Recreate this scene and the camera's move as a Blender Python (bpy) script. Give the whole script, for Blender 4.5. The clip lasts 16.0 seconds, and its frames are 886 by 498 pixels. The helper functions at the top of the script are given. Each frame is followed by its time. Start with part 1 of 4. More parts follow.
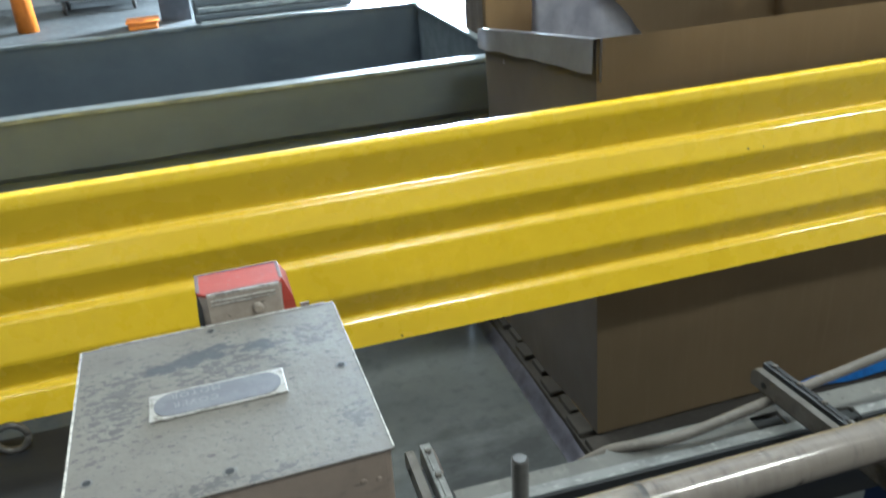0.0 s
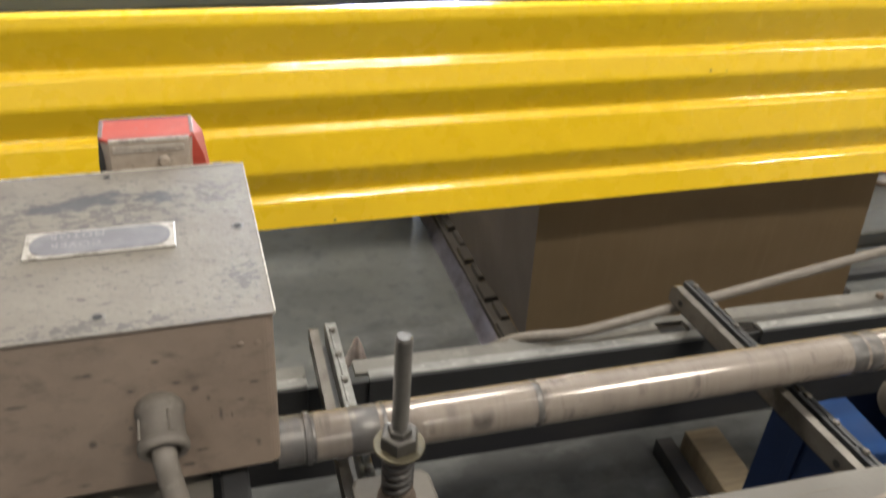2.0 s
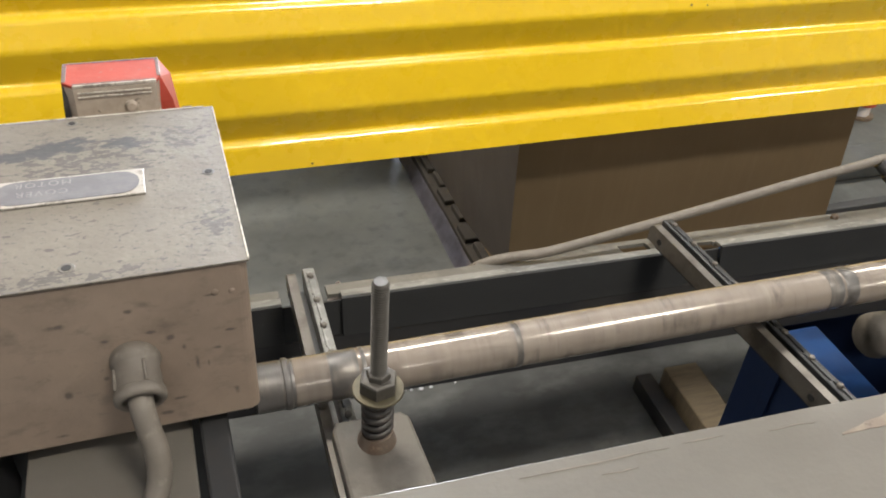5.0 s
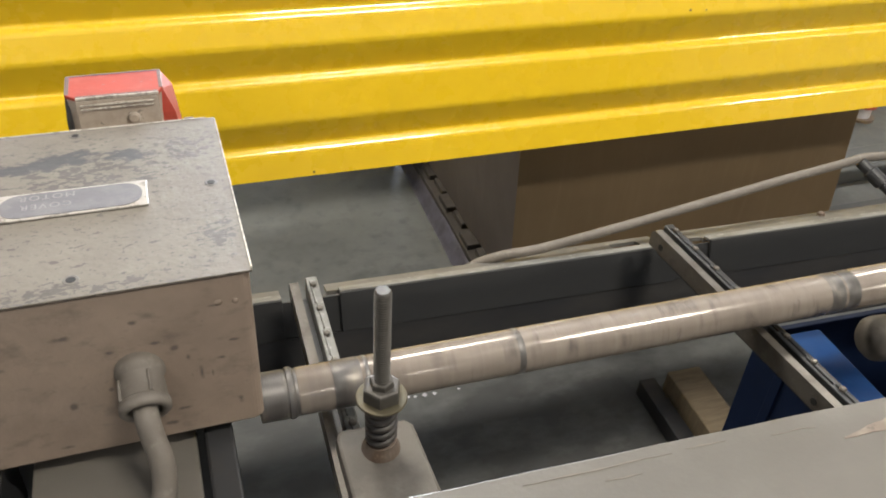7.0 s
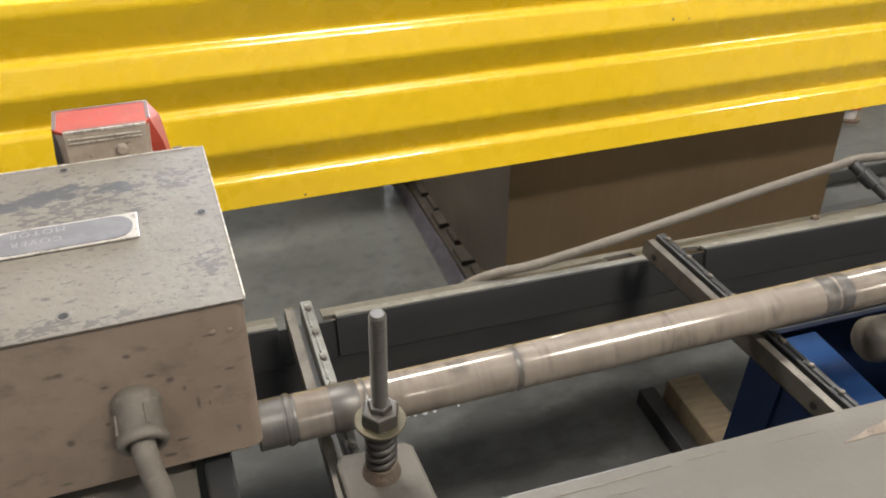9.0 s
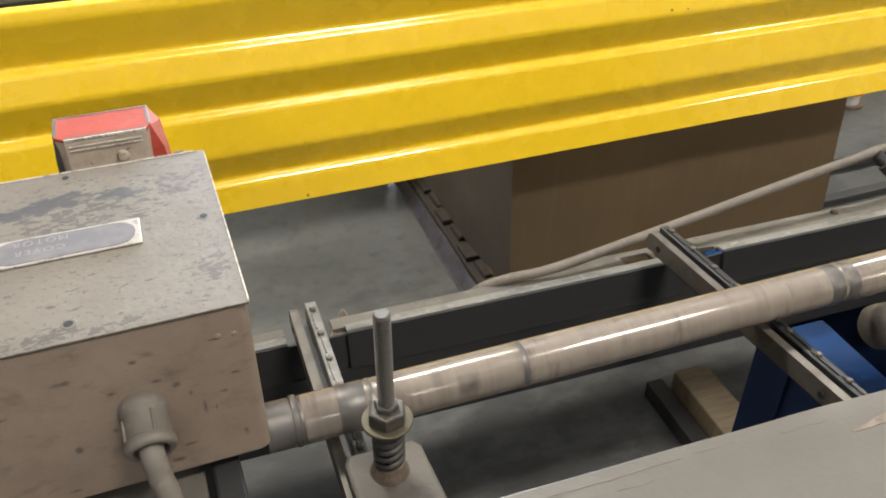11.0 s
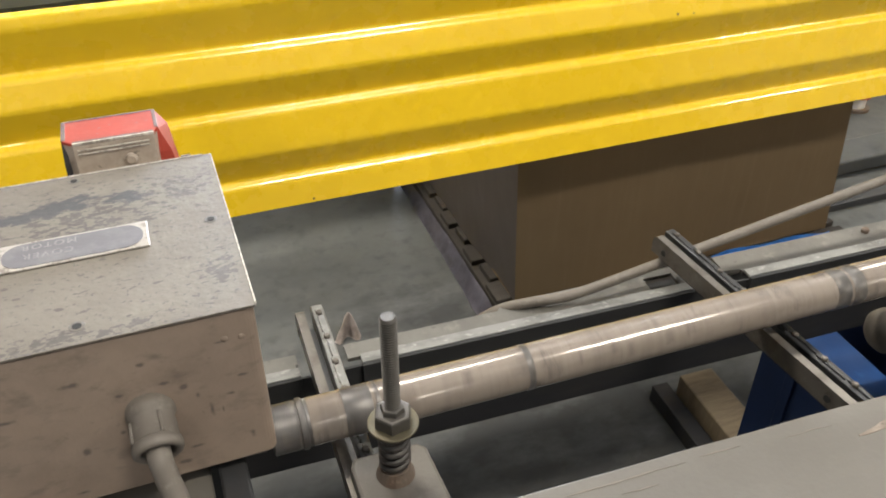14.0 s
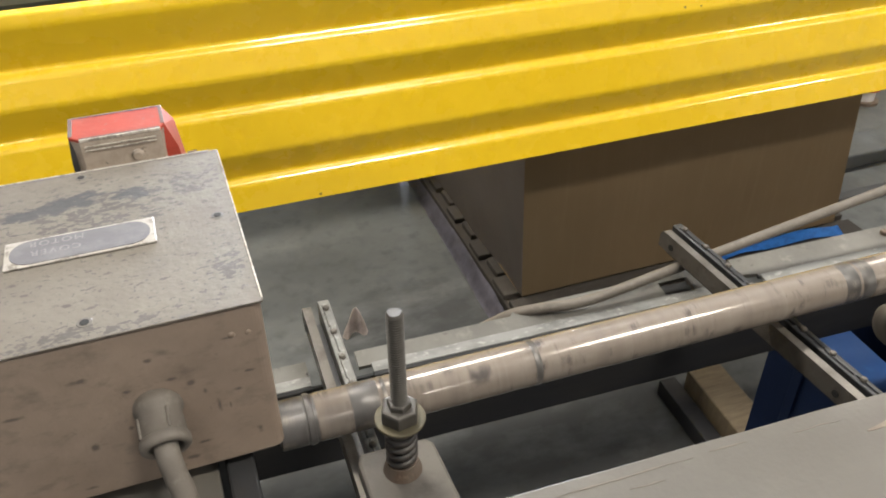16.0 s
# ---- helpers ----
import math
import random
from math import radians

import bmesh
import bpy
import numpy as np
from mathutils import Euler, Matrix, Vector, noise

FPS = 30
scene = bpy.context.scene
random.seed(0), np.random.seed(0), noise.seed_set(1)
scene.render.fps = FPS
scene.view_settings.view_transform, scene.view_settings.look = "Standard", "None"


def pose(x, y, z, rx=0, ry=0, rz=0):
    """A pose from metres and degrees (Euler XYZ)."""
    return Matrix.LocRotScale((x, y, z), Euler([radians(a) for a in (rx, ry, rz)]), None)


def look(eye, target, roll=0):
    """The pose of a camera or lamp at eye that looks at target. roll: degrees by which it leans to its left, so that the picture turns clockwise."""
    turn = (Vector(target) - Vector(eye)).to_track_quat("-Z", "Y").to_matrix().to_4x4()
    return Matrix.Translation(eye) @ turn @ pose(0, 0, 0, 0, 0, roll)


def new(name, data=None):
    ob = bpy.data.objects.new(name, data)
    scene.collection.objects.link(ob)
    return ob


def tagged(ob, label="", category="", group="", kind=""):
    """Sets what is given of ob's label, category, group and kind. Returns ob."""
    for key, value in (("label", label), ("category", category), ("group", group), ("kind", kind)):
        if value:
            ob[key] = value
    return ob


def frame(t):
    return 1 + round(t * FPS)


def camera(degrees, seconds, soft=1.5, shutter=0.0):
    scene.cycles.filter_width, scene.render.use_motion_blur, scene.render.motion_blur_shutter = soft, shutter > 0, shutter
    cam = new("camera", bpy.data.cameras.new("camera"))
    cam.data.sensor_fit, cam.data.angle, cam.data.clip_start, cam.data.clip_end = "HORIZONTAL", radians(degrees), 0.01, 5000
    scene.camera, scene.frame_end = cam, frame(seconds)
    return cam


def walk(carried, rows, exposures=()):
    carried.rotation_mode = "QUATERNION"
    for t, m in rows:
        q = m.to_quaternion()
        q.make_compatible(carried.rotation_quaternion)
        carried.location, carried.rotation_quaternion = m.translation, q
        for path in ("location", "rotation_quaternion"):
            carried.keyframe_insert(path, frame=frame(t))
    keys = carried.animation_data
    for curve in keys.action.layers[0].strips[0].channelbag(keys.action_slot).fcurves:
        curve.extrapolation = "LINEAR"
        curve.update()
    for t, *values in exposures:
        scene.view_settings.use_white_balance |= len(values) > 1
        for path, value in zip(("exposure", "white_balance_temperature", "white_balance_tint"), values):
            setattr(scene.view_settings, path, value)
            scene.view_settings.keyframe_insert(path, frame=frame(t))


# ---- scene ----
PATH = [
    (0, (-0.076, 0.034, 1.611), (0.419, 1.757, 0.724), -3.6),
    (0.5, (-0.071, 0.03, 1.603), (0.453, 1.703, 0.64), -2.7),
    (1, (-0.055, 0.026, 1.6), (0.496, 1.772, 0.794), 0.3),
    (1.5, (-0.025, 0.029, 1.565), (0.533, 1.727, 0.668), 3.2),
    (2, (-0.014, 0.038, 1.56), (0.533, 1.629, 0.478), 4.4),
    (2.5, (-0.008, 0.045, 1.554), (0.566, 1.525, 0.338), 6.3),
    (3, (-0.008, 0.046, 1.552), (0.584, 1.521, 0.339), 6.9),
    (3.5, (-0.008, 0.044, 1.554), (0.589, 1.534, 0.361), 6.9),
    (4, (-0.007, 0.045, 1.555), (0.574, 1.539, 0.36), 5.6),
    (6.5, (-0.004, 0.044, 1.56), (0.563, 1.551, 0.373), 4.0),
    (7, (-0.005, 0.043, 1.561), (0.561, 1.551, 0.376), 3.8),
    (7.5, (-0.006, 0.046, 1.56), (0.567, 1.557, 0.382), 3.7),
    (8, (-0.002, 0.046, 1.563), (0.596, 1.563, 0.405), 3.0),
    (8.5, (-0.002, 0.045, 1.564), (0.585, 1.566, 0.405), 2.1),
    (9, (-0.002, 0.045, 1.565), (0.582, 1.57, 0.41), 1.7),
    (11.5, (0.001, 0.046, 1.567), (0.57, 1.57, 0.404), -0.1),
    (12, (0.0, 0.046, 1.568), (0.569, 1.57, 0.405), -0.1),
    (12.5, (-0.001, 0.045, 1.567), (0.568, 1.572, 0.409), 0.0),
    (13, (-0.001, 0.044, 1.567), (0.563, 1.576, 0.412), 0.1),
    (13.5, (-0.001, 0.044, 1.568), (0.56, 1.577, 0.413), -0.1),
    (14, (-0.001, 0.044, 1.568), (0.56, 1.577, 0.412), -0.1),
    (14.5, (-0.001, 0.044, 1.568), (0.56, 1.577, 0.412), -0.0),
    (15, (0.0, 0.044, 1.568), (0.552, 1.579, 0.411), -0.3),
    (15.5, (-0.001, 0.044, 1.567), (0.547, 1.579, 0.408), -0.5),
    (16, (0.0, 0.045, 1.568), (0.542, 1.576, 0.402), -0.6),
]
cam = camera(56.6, 16.0, soft=1.9, shutter=0.5)
walk(cam, [(t, look(eye, target, roll)) for t, eye, target, roll in PATH],
     [(0.0, -0.27, 5400, 0), (0.2, -0.28, 6500, 10), (0.5, -0.30, 6900, 18), (1.0, -0.10, 7000, 20), (1.5, -0.14, 7000, 20), (2.0, -0.02, 6500, 12), (2.6, 0.11, 6450, 12), (3.4, 0.10, 6450, 12), (16.0, 0.10, 6450, 12)])

# ---- world and lamps ----
world = bpy.data.worlds.new("hall_air")
scene.world = world
world.use_nodes = True
world.node_tree.nodes["Background"].inputs["Color"].default_value = (0.75, 0.85, 1.0, 1)
world.node_tree.nodes["Background"].inputs["Strength"].default_value = 0.12


def area_lamp(name, place, target, sx, sy, watts, colour):
    data = bpy.data.lights.new(name, "AREA")
    data.shape, data.size, data.size_y, data.energy, data.color = "RECTANGLE", sx, sy, watts, colour
    ob = new(name, data)
    ob.matrix_world = look(place, target)
    return ob


KEY = (1.9, -2.3, 7.5)
WARM = (1.0, 0.94, 0.79)
area_lamp("key_tube_light", (KEY[0], KEY[1], KEY[2] - 0.06), (KEY[0], KEY[1] + 0.01, 0), 2.0, 0.55, 470, WARM)
# added fill lamps out of view: a front pair and a back row
HALL = ((-2.6, -6.5, 5.0), (9.0, -6.5, 5.0), (-5.0, 4.6, 7.5), (-0.6, 4.6, 7.5), (8.0, 4.6, 7.5))
for p, watts in zip(HALL, (130, 660, 340, 400, 370)):
    area_lamp("hall_fill_light", (p[0], p[1], p[2] - 0.06), (p[0], p[1] + 0.01, 0), 1.7, 0.9, watts, WARM)
area_lamp("doorway_light", (3.15, 11.95, 1.5), (2.6, 6.0, 0.0), 1.6, 2.8, 6000, (0.86, 0.93, 1.0))

# ---- materials ----
def ramp_node(nt, lo, hi, a=(0, 0, 0, 1), b=(1, 1, 1, 1)):
    r = nt.nodes.new("ShaderNodeValToRGB")
    r.color_ramp.elements[0].position, r.color_ramp.elements[1].position = lo, hi
    r.color_ramp.elements[0].color, r.color_ramp.elements[1].color = a, b
    return r


def noise_node(nt, scale, detail=4.0, rough=0.55, stretch=None, coords="Object"):
    tc = nt.nodes.new("ShaderNodeTexCoord")
    n = nt.nodes.new("ShaderNodeTexNoise")
    n.inputs["Scale"].default_value, n.inputs["Detail"].default_value, n.inputs["Roughness"].default_value = scale, detail, rough
    mp = nt.nodes.new("ShaderNodeMapping")
    if stretch:
        mp.inputs["Scale"].default_value = stretch
    nt.links.new(tc.outputs[coords], mp.inputs["Vector"])
    nt.links.new(mp.outputs["Vector"], n.inputs["Vector"])
    return n


def mix_node(nt, fac, a, b, blend="MIX"):
    m = nt.nodes.new("ShaderNodeMix")
    m.data_type, m.blend_type = "RGBA", blend
    for sock, v in ((m.inputs[0], fac), (m.inputs[6], a), (m.inputs[7], b)):
        if isinstance(v, (int, float)):
            sock.default_value = v
        elif isinstance(v, tuple):
            sock.default_value = (*v[:3], 1)
        else:
            nt.links.new(v, sock)
    return m.outputs[2]


def surface(name, base, rough=0.6, metal=0.0, layers=(), bump=0.0, bump_scale=200.0, coat=0.0, rough_var=0.0, spec=0.5):
    """layers: (colour, noise scale, lo, hi, strength, stretch or None), laid over the base one after another."""
    mat = bpy.data.materials.new(name)
    mat.use_nodes = True
    nt = mat.node_tree
    bsdf = nt.nodes["Principled BSDF"]
    bsdf.inputs["Metallic"].default_value = metal
    bsdf.inputs["Roughness"].default_value = rough
    bsdf.inputs["Coat Weight"].default_value = coat
    bsdf.inputs["Coat Roughness"].default_value = 0.12
    bsdf.inputs["Specular IOR Level"].default_value = spec
    col = tuple(base)
    for colour, scale, lo, hi, strength, stretch in layers:
        n = noise_node(nt, scale, 6.0, 0.6, stretch)
        r = ramp_node(nt, lo, hi, (0, 0, 0, 1), (strength, strength, strength, 1))
        nt.links.new(n.outputs["Fac"], r.inputs["Fac"])
        col = mix_node(nt, r.outputs["Color"], col, tuple(colour))
    if isinstance(col, tuple):
        bsdf.inputs["Base Color"].default_value = (*col, 1)
    else:
        nt.links.new(col, bsdf.inputs["Base Color"])
    if rough_var:
        n = noise_node(nt, 14.0, 5.0)
        r = ramp_node(nt, 0.3, 0.7, (max(rough - rough_var, 0.02),) * 3 + (1,), (min(rough + rough_var, 1),) * 3 + (1,))
        nt.links.new(n.outputs["Fac"], r.inputs["Fac"])
        nt.links.new(r.outputs["Color"], bsdf.inputs["Roughness"])
    if bump:
        n = noise_node(nt, bump_scale, 5.0)
        b = nt.nodes.new("ShaderNodeBump")
        b.inputs["Strength"].default_value, b.inputs["Distance"].default_value = bump, 0.002
        nt.links.new(n.outputs["Fac"], b.inputs["Height"])
        nt.links.new(b.outputs["Normal"], bsdf.inputs["Normal"])
    return mat


def glow(name, colour, strength):
    mat = bpy.data.materials.new(name)
    mat.use_nodes = True
    b = mat.node_tree.nodes["Principled BSDF"]
    b.inputs["Base Color"].default_value = (*colour, 1)
    b.inputs["Emission Color"].default_value = (*colour, 1)
    b.inputs["Emission Strength"].default_value = strength
    return mat


M = {}
M["cover_top"] = surface("chipped_beige_paint", (0.1256, 0.1093, 0.09118), 0.55, 0, (
    ((0.0972, 0.08154, 0.06634), 9, 0.42, 0.68, 0.8, None), ((0.1536, 0.1355, 0.1144), 30, 0.5, 0.75, 0.6, None), ((0.078, 0.06735, 0.05751), 15, 0.54, 0.72, 0.6, None), ((0.04481, 0.03882, 0.03497), 80, 0.60, 0.66, 0.8, (0.7, 1.3, 1)), ((0.04785, 0.04287, 0.04049), 170, 0.60, 0.65, 0.7, None)), 0.25, 120, rough_var=0.12)


def wear_and_shade_spots(mat, spots, colour, scale, lo, hi, gain):
    """Chips of bare metal, and the floor's painted shade, crowded round some spots (x, y, reach in x, reach in y)."""
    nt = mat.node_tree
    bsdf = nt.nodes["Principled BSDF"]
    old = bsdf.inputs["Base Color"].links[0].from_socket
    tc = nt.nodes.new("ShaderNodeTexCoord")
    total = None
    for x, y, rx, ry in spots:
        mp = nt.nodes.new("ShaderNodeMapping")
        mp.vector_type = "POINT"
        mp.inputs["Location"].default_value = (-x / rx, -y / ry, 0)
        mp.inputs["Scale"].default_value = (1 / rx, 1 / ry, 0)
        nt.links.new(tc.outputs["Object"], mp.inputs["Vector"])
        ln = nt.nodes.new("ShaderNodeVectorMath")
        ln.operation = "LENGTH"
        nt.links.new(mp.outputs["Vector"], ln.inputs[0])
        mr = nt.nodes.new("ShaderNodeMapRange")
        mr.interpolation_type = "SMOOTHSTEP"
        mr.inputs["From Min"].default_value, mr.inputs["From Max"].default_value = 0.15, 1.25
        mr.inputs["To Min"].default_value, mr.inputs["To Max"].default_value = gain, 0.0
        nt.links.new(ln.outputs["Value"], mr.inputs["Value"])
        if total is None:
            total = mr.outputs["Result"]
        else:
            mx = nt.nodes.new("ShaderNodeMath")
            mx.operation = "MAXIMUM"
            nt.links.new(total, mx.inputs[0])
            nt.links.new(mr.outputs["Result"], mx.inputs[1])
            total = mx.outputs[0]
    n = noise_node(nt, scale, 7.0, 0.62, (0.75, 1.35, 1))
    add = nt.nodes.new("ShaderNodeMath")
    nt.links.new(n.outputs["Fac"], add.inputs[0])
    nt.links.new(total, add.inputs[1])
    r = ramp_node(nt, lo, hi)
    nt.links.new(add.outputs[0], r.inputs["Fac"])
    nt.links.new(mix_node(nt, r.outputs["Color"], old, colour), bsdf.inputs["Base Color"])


wear_and_shade_spots(M["cover_top"], ((-0.035, 0.072, 0.055, 0.028), (0.048, 0.078, 0.045, 0.026), (-0.10, 0.075, 0.05, 0.03), (0.005, 0.055, 0.10, 0.07), (-0.12, 0.02, 0.06, 0.10),
                               (0.118, -0.085, 0.025, 0.04), (-0.02, -0.135, 0.12, 0.016), (0.10, 0.09, 0.05, 0.05)), (0.058, 0.051, 0.046), 125, 0.625, 0.67, 0.15)
wear_and_shade_spots(M["cover_top"], ((-0.018, 0.091, 0.046, 0.024), (0.039, 0.088, 0.036, 0.020), (-0.058, 0.081, 0.05, 0.02)), (0.034, 0.034, 0.038), 85, 0.66, 0.76, 0.34)
wear_and_shade_spots(M["cover_top"], ((0.0, -0.148, 0.16, 0.012), (0.139, 0.0, 0.010, 0.15)), (0.09, 0.08, 0.075), 55, 0.70, 0.74, 0.16)
M["cover_side"] = surface("grimy_beige_paint", (0.2334, 0.1793, 0.1393), 0.5, 0, (
    ((0.1678, 0.1269, 0.09886), 7, 0.42, 0.68, 0.85, None), ((0.2544, 0.1987, 0.1579), 16, 0.5, 0.75, 0.5, None),
    ((0.04938, 0.03984, 0.03457), 28, 0.55, 0.78, 0.6, (0.8, 1, 1.4)), ((0.07407, 0.05926, 0.05039), 55, 0.58, 0.74, 0.45, (0.6, 1, 1.3)), ((0.06629, 0.05507, 0.05139), 90, 0.66, 0.74, 0.45, None)), 0.18, 160, rough_var=0.12)
def smears(mat, spots, colour):
    """Greasy smears at given spots (x, z, reach in x, reach in z), broken up by noise."""
    nt = mat.node_tree
    bsdf = nt.nodes["Principled BSDF"]
    for x, z, rx, rz in spots:
        old = bsdf.inputs["Base Color"].links[0].from_socket
        tc = nt.nodes.new("ShaderNodeTexCoord")
        mp = nt.nodes.new("ShaderNodeMapping")
        mp.inputs["Location"].default_value = (-x / rx, 0, -z / rz)
        mp.inputs["Scale"].default_value = (1 / rx, 0, 1 / rz)
        nt.links.new(tc.outputs["Object"], mp.inputs["Vector"])
        ln = nt.nodes.new("ShaderNodeVectorMath")
        ln.operation = "LENGTH"
        nt.links.new(mp.outputs["Vector"], ln.inputs[0])
        n = noise_node(nt, 90, 4.0, 0.6)
        ad = nt.nodes.new("ShaderNodeMath")
        nt.links.new(ln.outputs["Value"], ad.inputs[0])
        nt.links.new(n.outputs["Fac"], ad.inputs[1])
        r = ramp_node(nt, 0.65, 1.65, (0.78, 0.78, 0.78, 1), (0, 0, 0, 1))
        nt.links.new(ad.outputs[0], r.inputs["Fac"])
        nt.links.new(mix_node(nt, r.outputs["Color"], old, colour), bsdf.inputs["Base Color"])


# x from the middle of the housing, heights from the floor
smears(M["cover_side"], ((0.082, 0.985, 0.005, 0.016), (0.092, 0.982, 0.003, 0.012), (0.102, 1.0, 0.010, 0.005), (0.115, 1.02, 0.012, 0.004), (0.06, 0.942, 0.016, 0.005), (0.045, 0.925, 0.018, 0.006),
                         (-0.03, 1.055, 0.020, 0.007), (-0.035, 0.972, 0.009, 0.012), (-0.05, 0.92, 0.016, 0.005), (0.005, 1.03, 0.010, 0.006), (0.10, 1.065, 0.016, 0.004), (0.03, 1.06, 0.008, 0.006),
                         (-0.09, 1.03, 0.02, 0.005), (0.115, 0.94, 0.008, 0.012), (0.062, 1.022, 0.010, 0.009), (0.072, 1.008, 0.006, 0.012), (0.045, 1.032, 0.014, 0.005), (0.0, 0.985, 0.006, 0.006)), (0.065, 0.052, 0.046))
M["wear_steel"] = surface("worn_bare_steel", (0.10, 0.09, 0.08), 0.45, 0.35, (((0.11, 0.11, 0.12), 60, 0.4, 0.65, 0.8, None),), 0.15, 200)
M["bright_edge"] = surface("rubbed_edge_steel", (0.62, 0.58, 0.52), 0.35, 0.5, (((0.25, 0.22, 0.19), 120, 0.5, 0.6, 0.8, None),))
M["plate_white"] = surface("worn_aluminium_plate", (0.3312, 0.3096, 0.2808), 0.45, 0.2, (((0.144, 0.126, 0.108), 90, 0.52, 0.62, 0.9, None), ((0.216, 0.1872, 0.1584), 30, 0.5, 0.7, 0.6, None)), 0.2, 200)
M["plate_grey"] = surface("dark_plate_lacquer", (0.0978, 0.0935, 0.1062), 0.5, 0, (((0.153, 0.1487, 0.1573), 40, 0.45, 0.7, 0.7, None),), 0.1, 250)
M["plate_text"] = surface("faded_plate_lettering", (0.1785, 0.1742, 0.1827), 0.5, 0)
M["rim_wear"] = surface("rubbed_red_edge", (0.102, 0.075, 0.063), 0.55, 0.2, (((0.15, 0.036, 0.027), 90, 0.5, 0.62, 0.8, None), ((0.054, 0.048, 0.045), 60, 0.5, 0.66, 0.7, None)), 0.2, 180)
# flat black paints the shade inside holes, and colours the lid seam
M["hole"] = surface("black_recess_shade", (0.012, 0.012, 0.013), 0.8)
M["red"] = surface("worn_red_paint", (0.33, 0.040, 0.022), 0.55, 0, (
    ((0.25, 0.033, 0.02), 20, 0.4, 0.7, 0.7, None), ((0.36, 0.085, 0.055), 55, 0.52, 0.72, 0.6, None), ((0.20, 0.13, 0.11), 120, 0.64, 0.70, 0.8, None)), 0.12, 150, spec=0.3)
M["box_beige"] = surface("scuffed_box_paint", (0.37, 0.315, 0.26), 0.5, 0, (((0.25, 0.205, 0.165), 40, 0.45, 0.68, 0.8, None), ((0.12, 0.10, 0.085), 110, 0.62, 0.68, 0.8, None)), 0.2, 150)
M["flange"] = surface("rubbed_flange_steel", (0.205, 0.203, 0.195), 0.52, 0.3, (((0.11, 0.108, 0.102), 22, 0.45, 0.6, 0.85, (0.5, 1, 1)), ((0.33, 0.325, 0.31), 110, 0.57, 0.66, 0.7, (0.6, 1, 1))), 0.35, 90)
# almost black, a little darker than the front plates
M["web"] = surface("dull_black_web", (0.0192, 0.0192, 0.0216), 0.65, 0, (((0.0336, 0.0312, 0.0288), 12, 0.45, 0.7, 0.8, (0.3, 1, 1)),), 0.1, 120, spec=0.2)
M["yellow"] = surface("glossy_yellow_paint", (0.92, 0.600, 0.020), 0.28, 0, (
    ((0.88, 0.575, 0.011), 3, 0.4, 0.7, 0.7, (0.4, 1, 1)), ((0.94, 0.635, 0.018), 14, 0.5, 0.75, 0.4, (0.3, 1, 1)),
    ((0.35, 0.20, 0.02), 60, 0.745, 0.77, 0.7, None)), 0.04, 25, coat=0.4, rough_var=0.05)
M["yellow"].node_tree.nodes["Principled BSDF"].inputs["Coat Roughness"].default_value = 0.07
M["scrape"] = surface("grimy_scrape", (0.13, 0.112, 0.095), 0.7)
M["film_dirty"] = surface("dirty_stretch_film", (0.1495, 0.143, 0.1755), 0.35, 0, (((0.078, 0.0715, 0.0845), 18, 0.4, 0.65, 0.8, None),), 0.5, 40)
M["mark"] = surface("dark_scuff", (0.16, 0.09, 0.02), 0.6)
M["roller"] = surface("worn_roller_paint", (0.2295, 0.1944, 0.1646), 0.18, 0.1, (
    ((0.1997, 0.1672, 0.1419), 6, 0.42, 0.68, 0.7, (2.4, 1, 1)), ((0.2583, 0.2224, 0.191), 18, 0.5, 0.72, 0.6, None),
    ((0.06944, 0.06048, 0.05712), 42, 0.615, 0.64, 0.92, (0.7, 1, 1)), ((0.0952, 0.08288, 0.07616), 95, 0.64, 0.67, 0.8, None), ((0.168, 0.1434, 0.1254), 30, 0.50, 0.66, 0.55, (1, 0.03, 0.03)), ((0.3024, 0.2632, 0.2296), 55, 0.55, 0.70, 0.4, (1, 0.03, 0.03))), 0.08, 90, coat=0.12, rough_var=0.05)
wear_and_shade_spots(M["roller"], ((0.30, 0.0, 0.035, 0.06), (0.50, 0.0, 0.05, 0.05), (0.655, 0.0, 0.04, 0.06), (0.75, 0.0, 0.04, 0.06), (0.09, 0.0, 0.03, 0.06)), (0.06647, 0.05709, 0.05318), 70, 0.68, 0.71, 0.12)
M["roller_bare"] = surface("bare_roller_steel", (0.115, 0.108, 0.104), 0.42, 0.35, (((0.07, 0.062, 0.058), 40, 0.45, 0.6, 0.8, None), ((0.24, 0.205, 0.17), 75, 0.57, 0.63, 0.8, (0.5, 1, 1))), 0.2, 110)
M["steel"] = surface("dull_steel", (0.1286, 0.1162, 0.1024), 0.45, 0.45, (((0.0678, 0.0567, 0.0484), 35, 0.45, 0.7, 0.8, None), ((0.1966, 0.176, 0.1553), 90, 0.55, 0.7, 0.5, None)), 0.15, 160, rough_var=0.1)
M["bolt"] = surface("stud_steel", (0.085, 0.078, 0.07), 0.52, 0.55, (((0.06, 0.053, 0.047), 120, 0.5, 0.7, 0.6, None),), 0.1, 300)
M["brass"] = surface("yellow_zinc_washer", (0.0972, 0.0836, 0.0537), 0.48, 0.6, (((0.0553, 0.0472, 0.0336), 60, 0.5, 0.7, 0.7, None),))
M["rubber"] = surface("dirty_black_rubber", (0.035, 0.031, 0.029), 0.5, 0, (((0.12, 0.10, 0.085), 60, 0.5, 0.75, 0.6, None),), 0.1, 200)
M["rust"] = surface("rusty_collar", (0.125, 0.096, 0.076), 0.7, 0.1, (((0.10, 0.06, 0.04), 60, 0.45, 0.65, 0.8, None), ((0.24, 0.19, 0.145), 120, 0.55, 0.7, 0.6, None)), 0.3, 160)
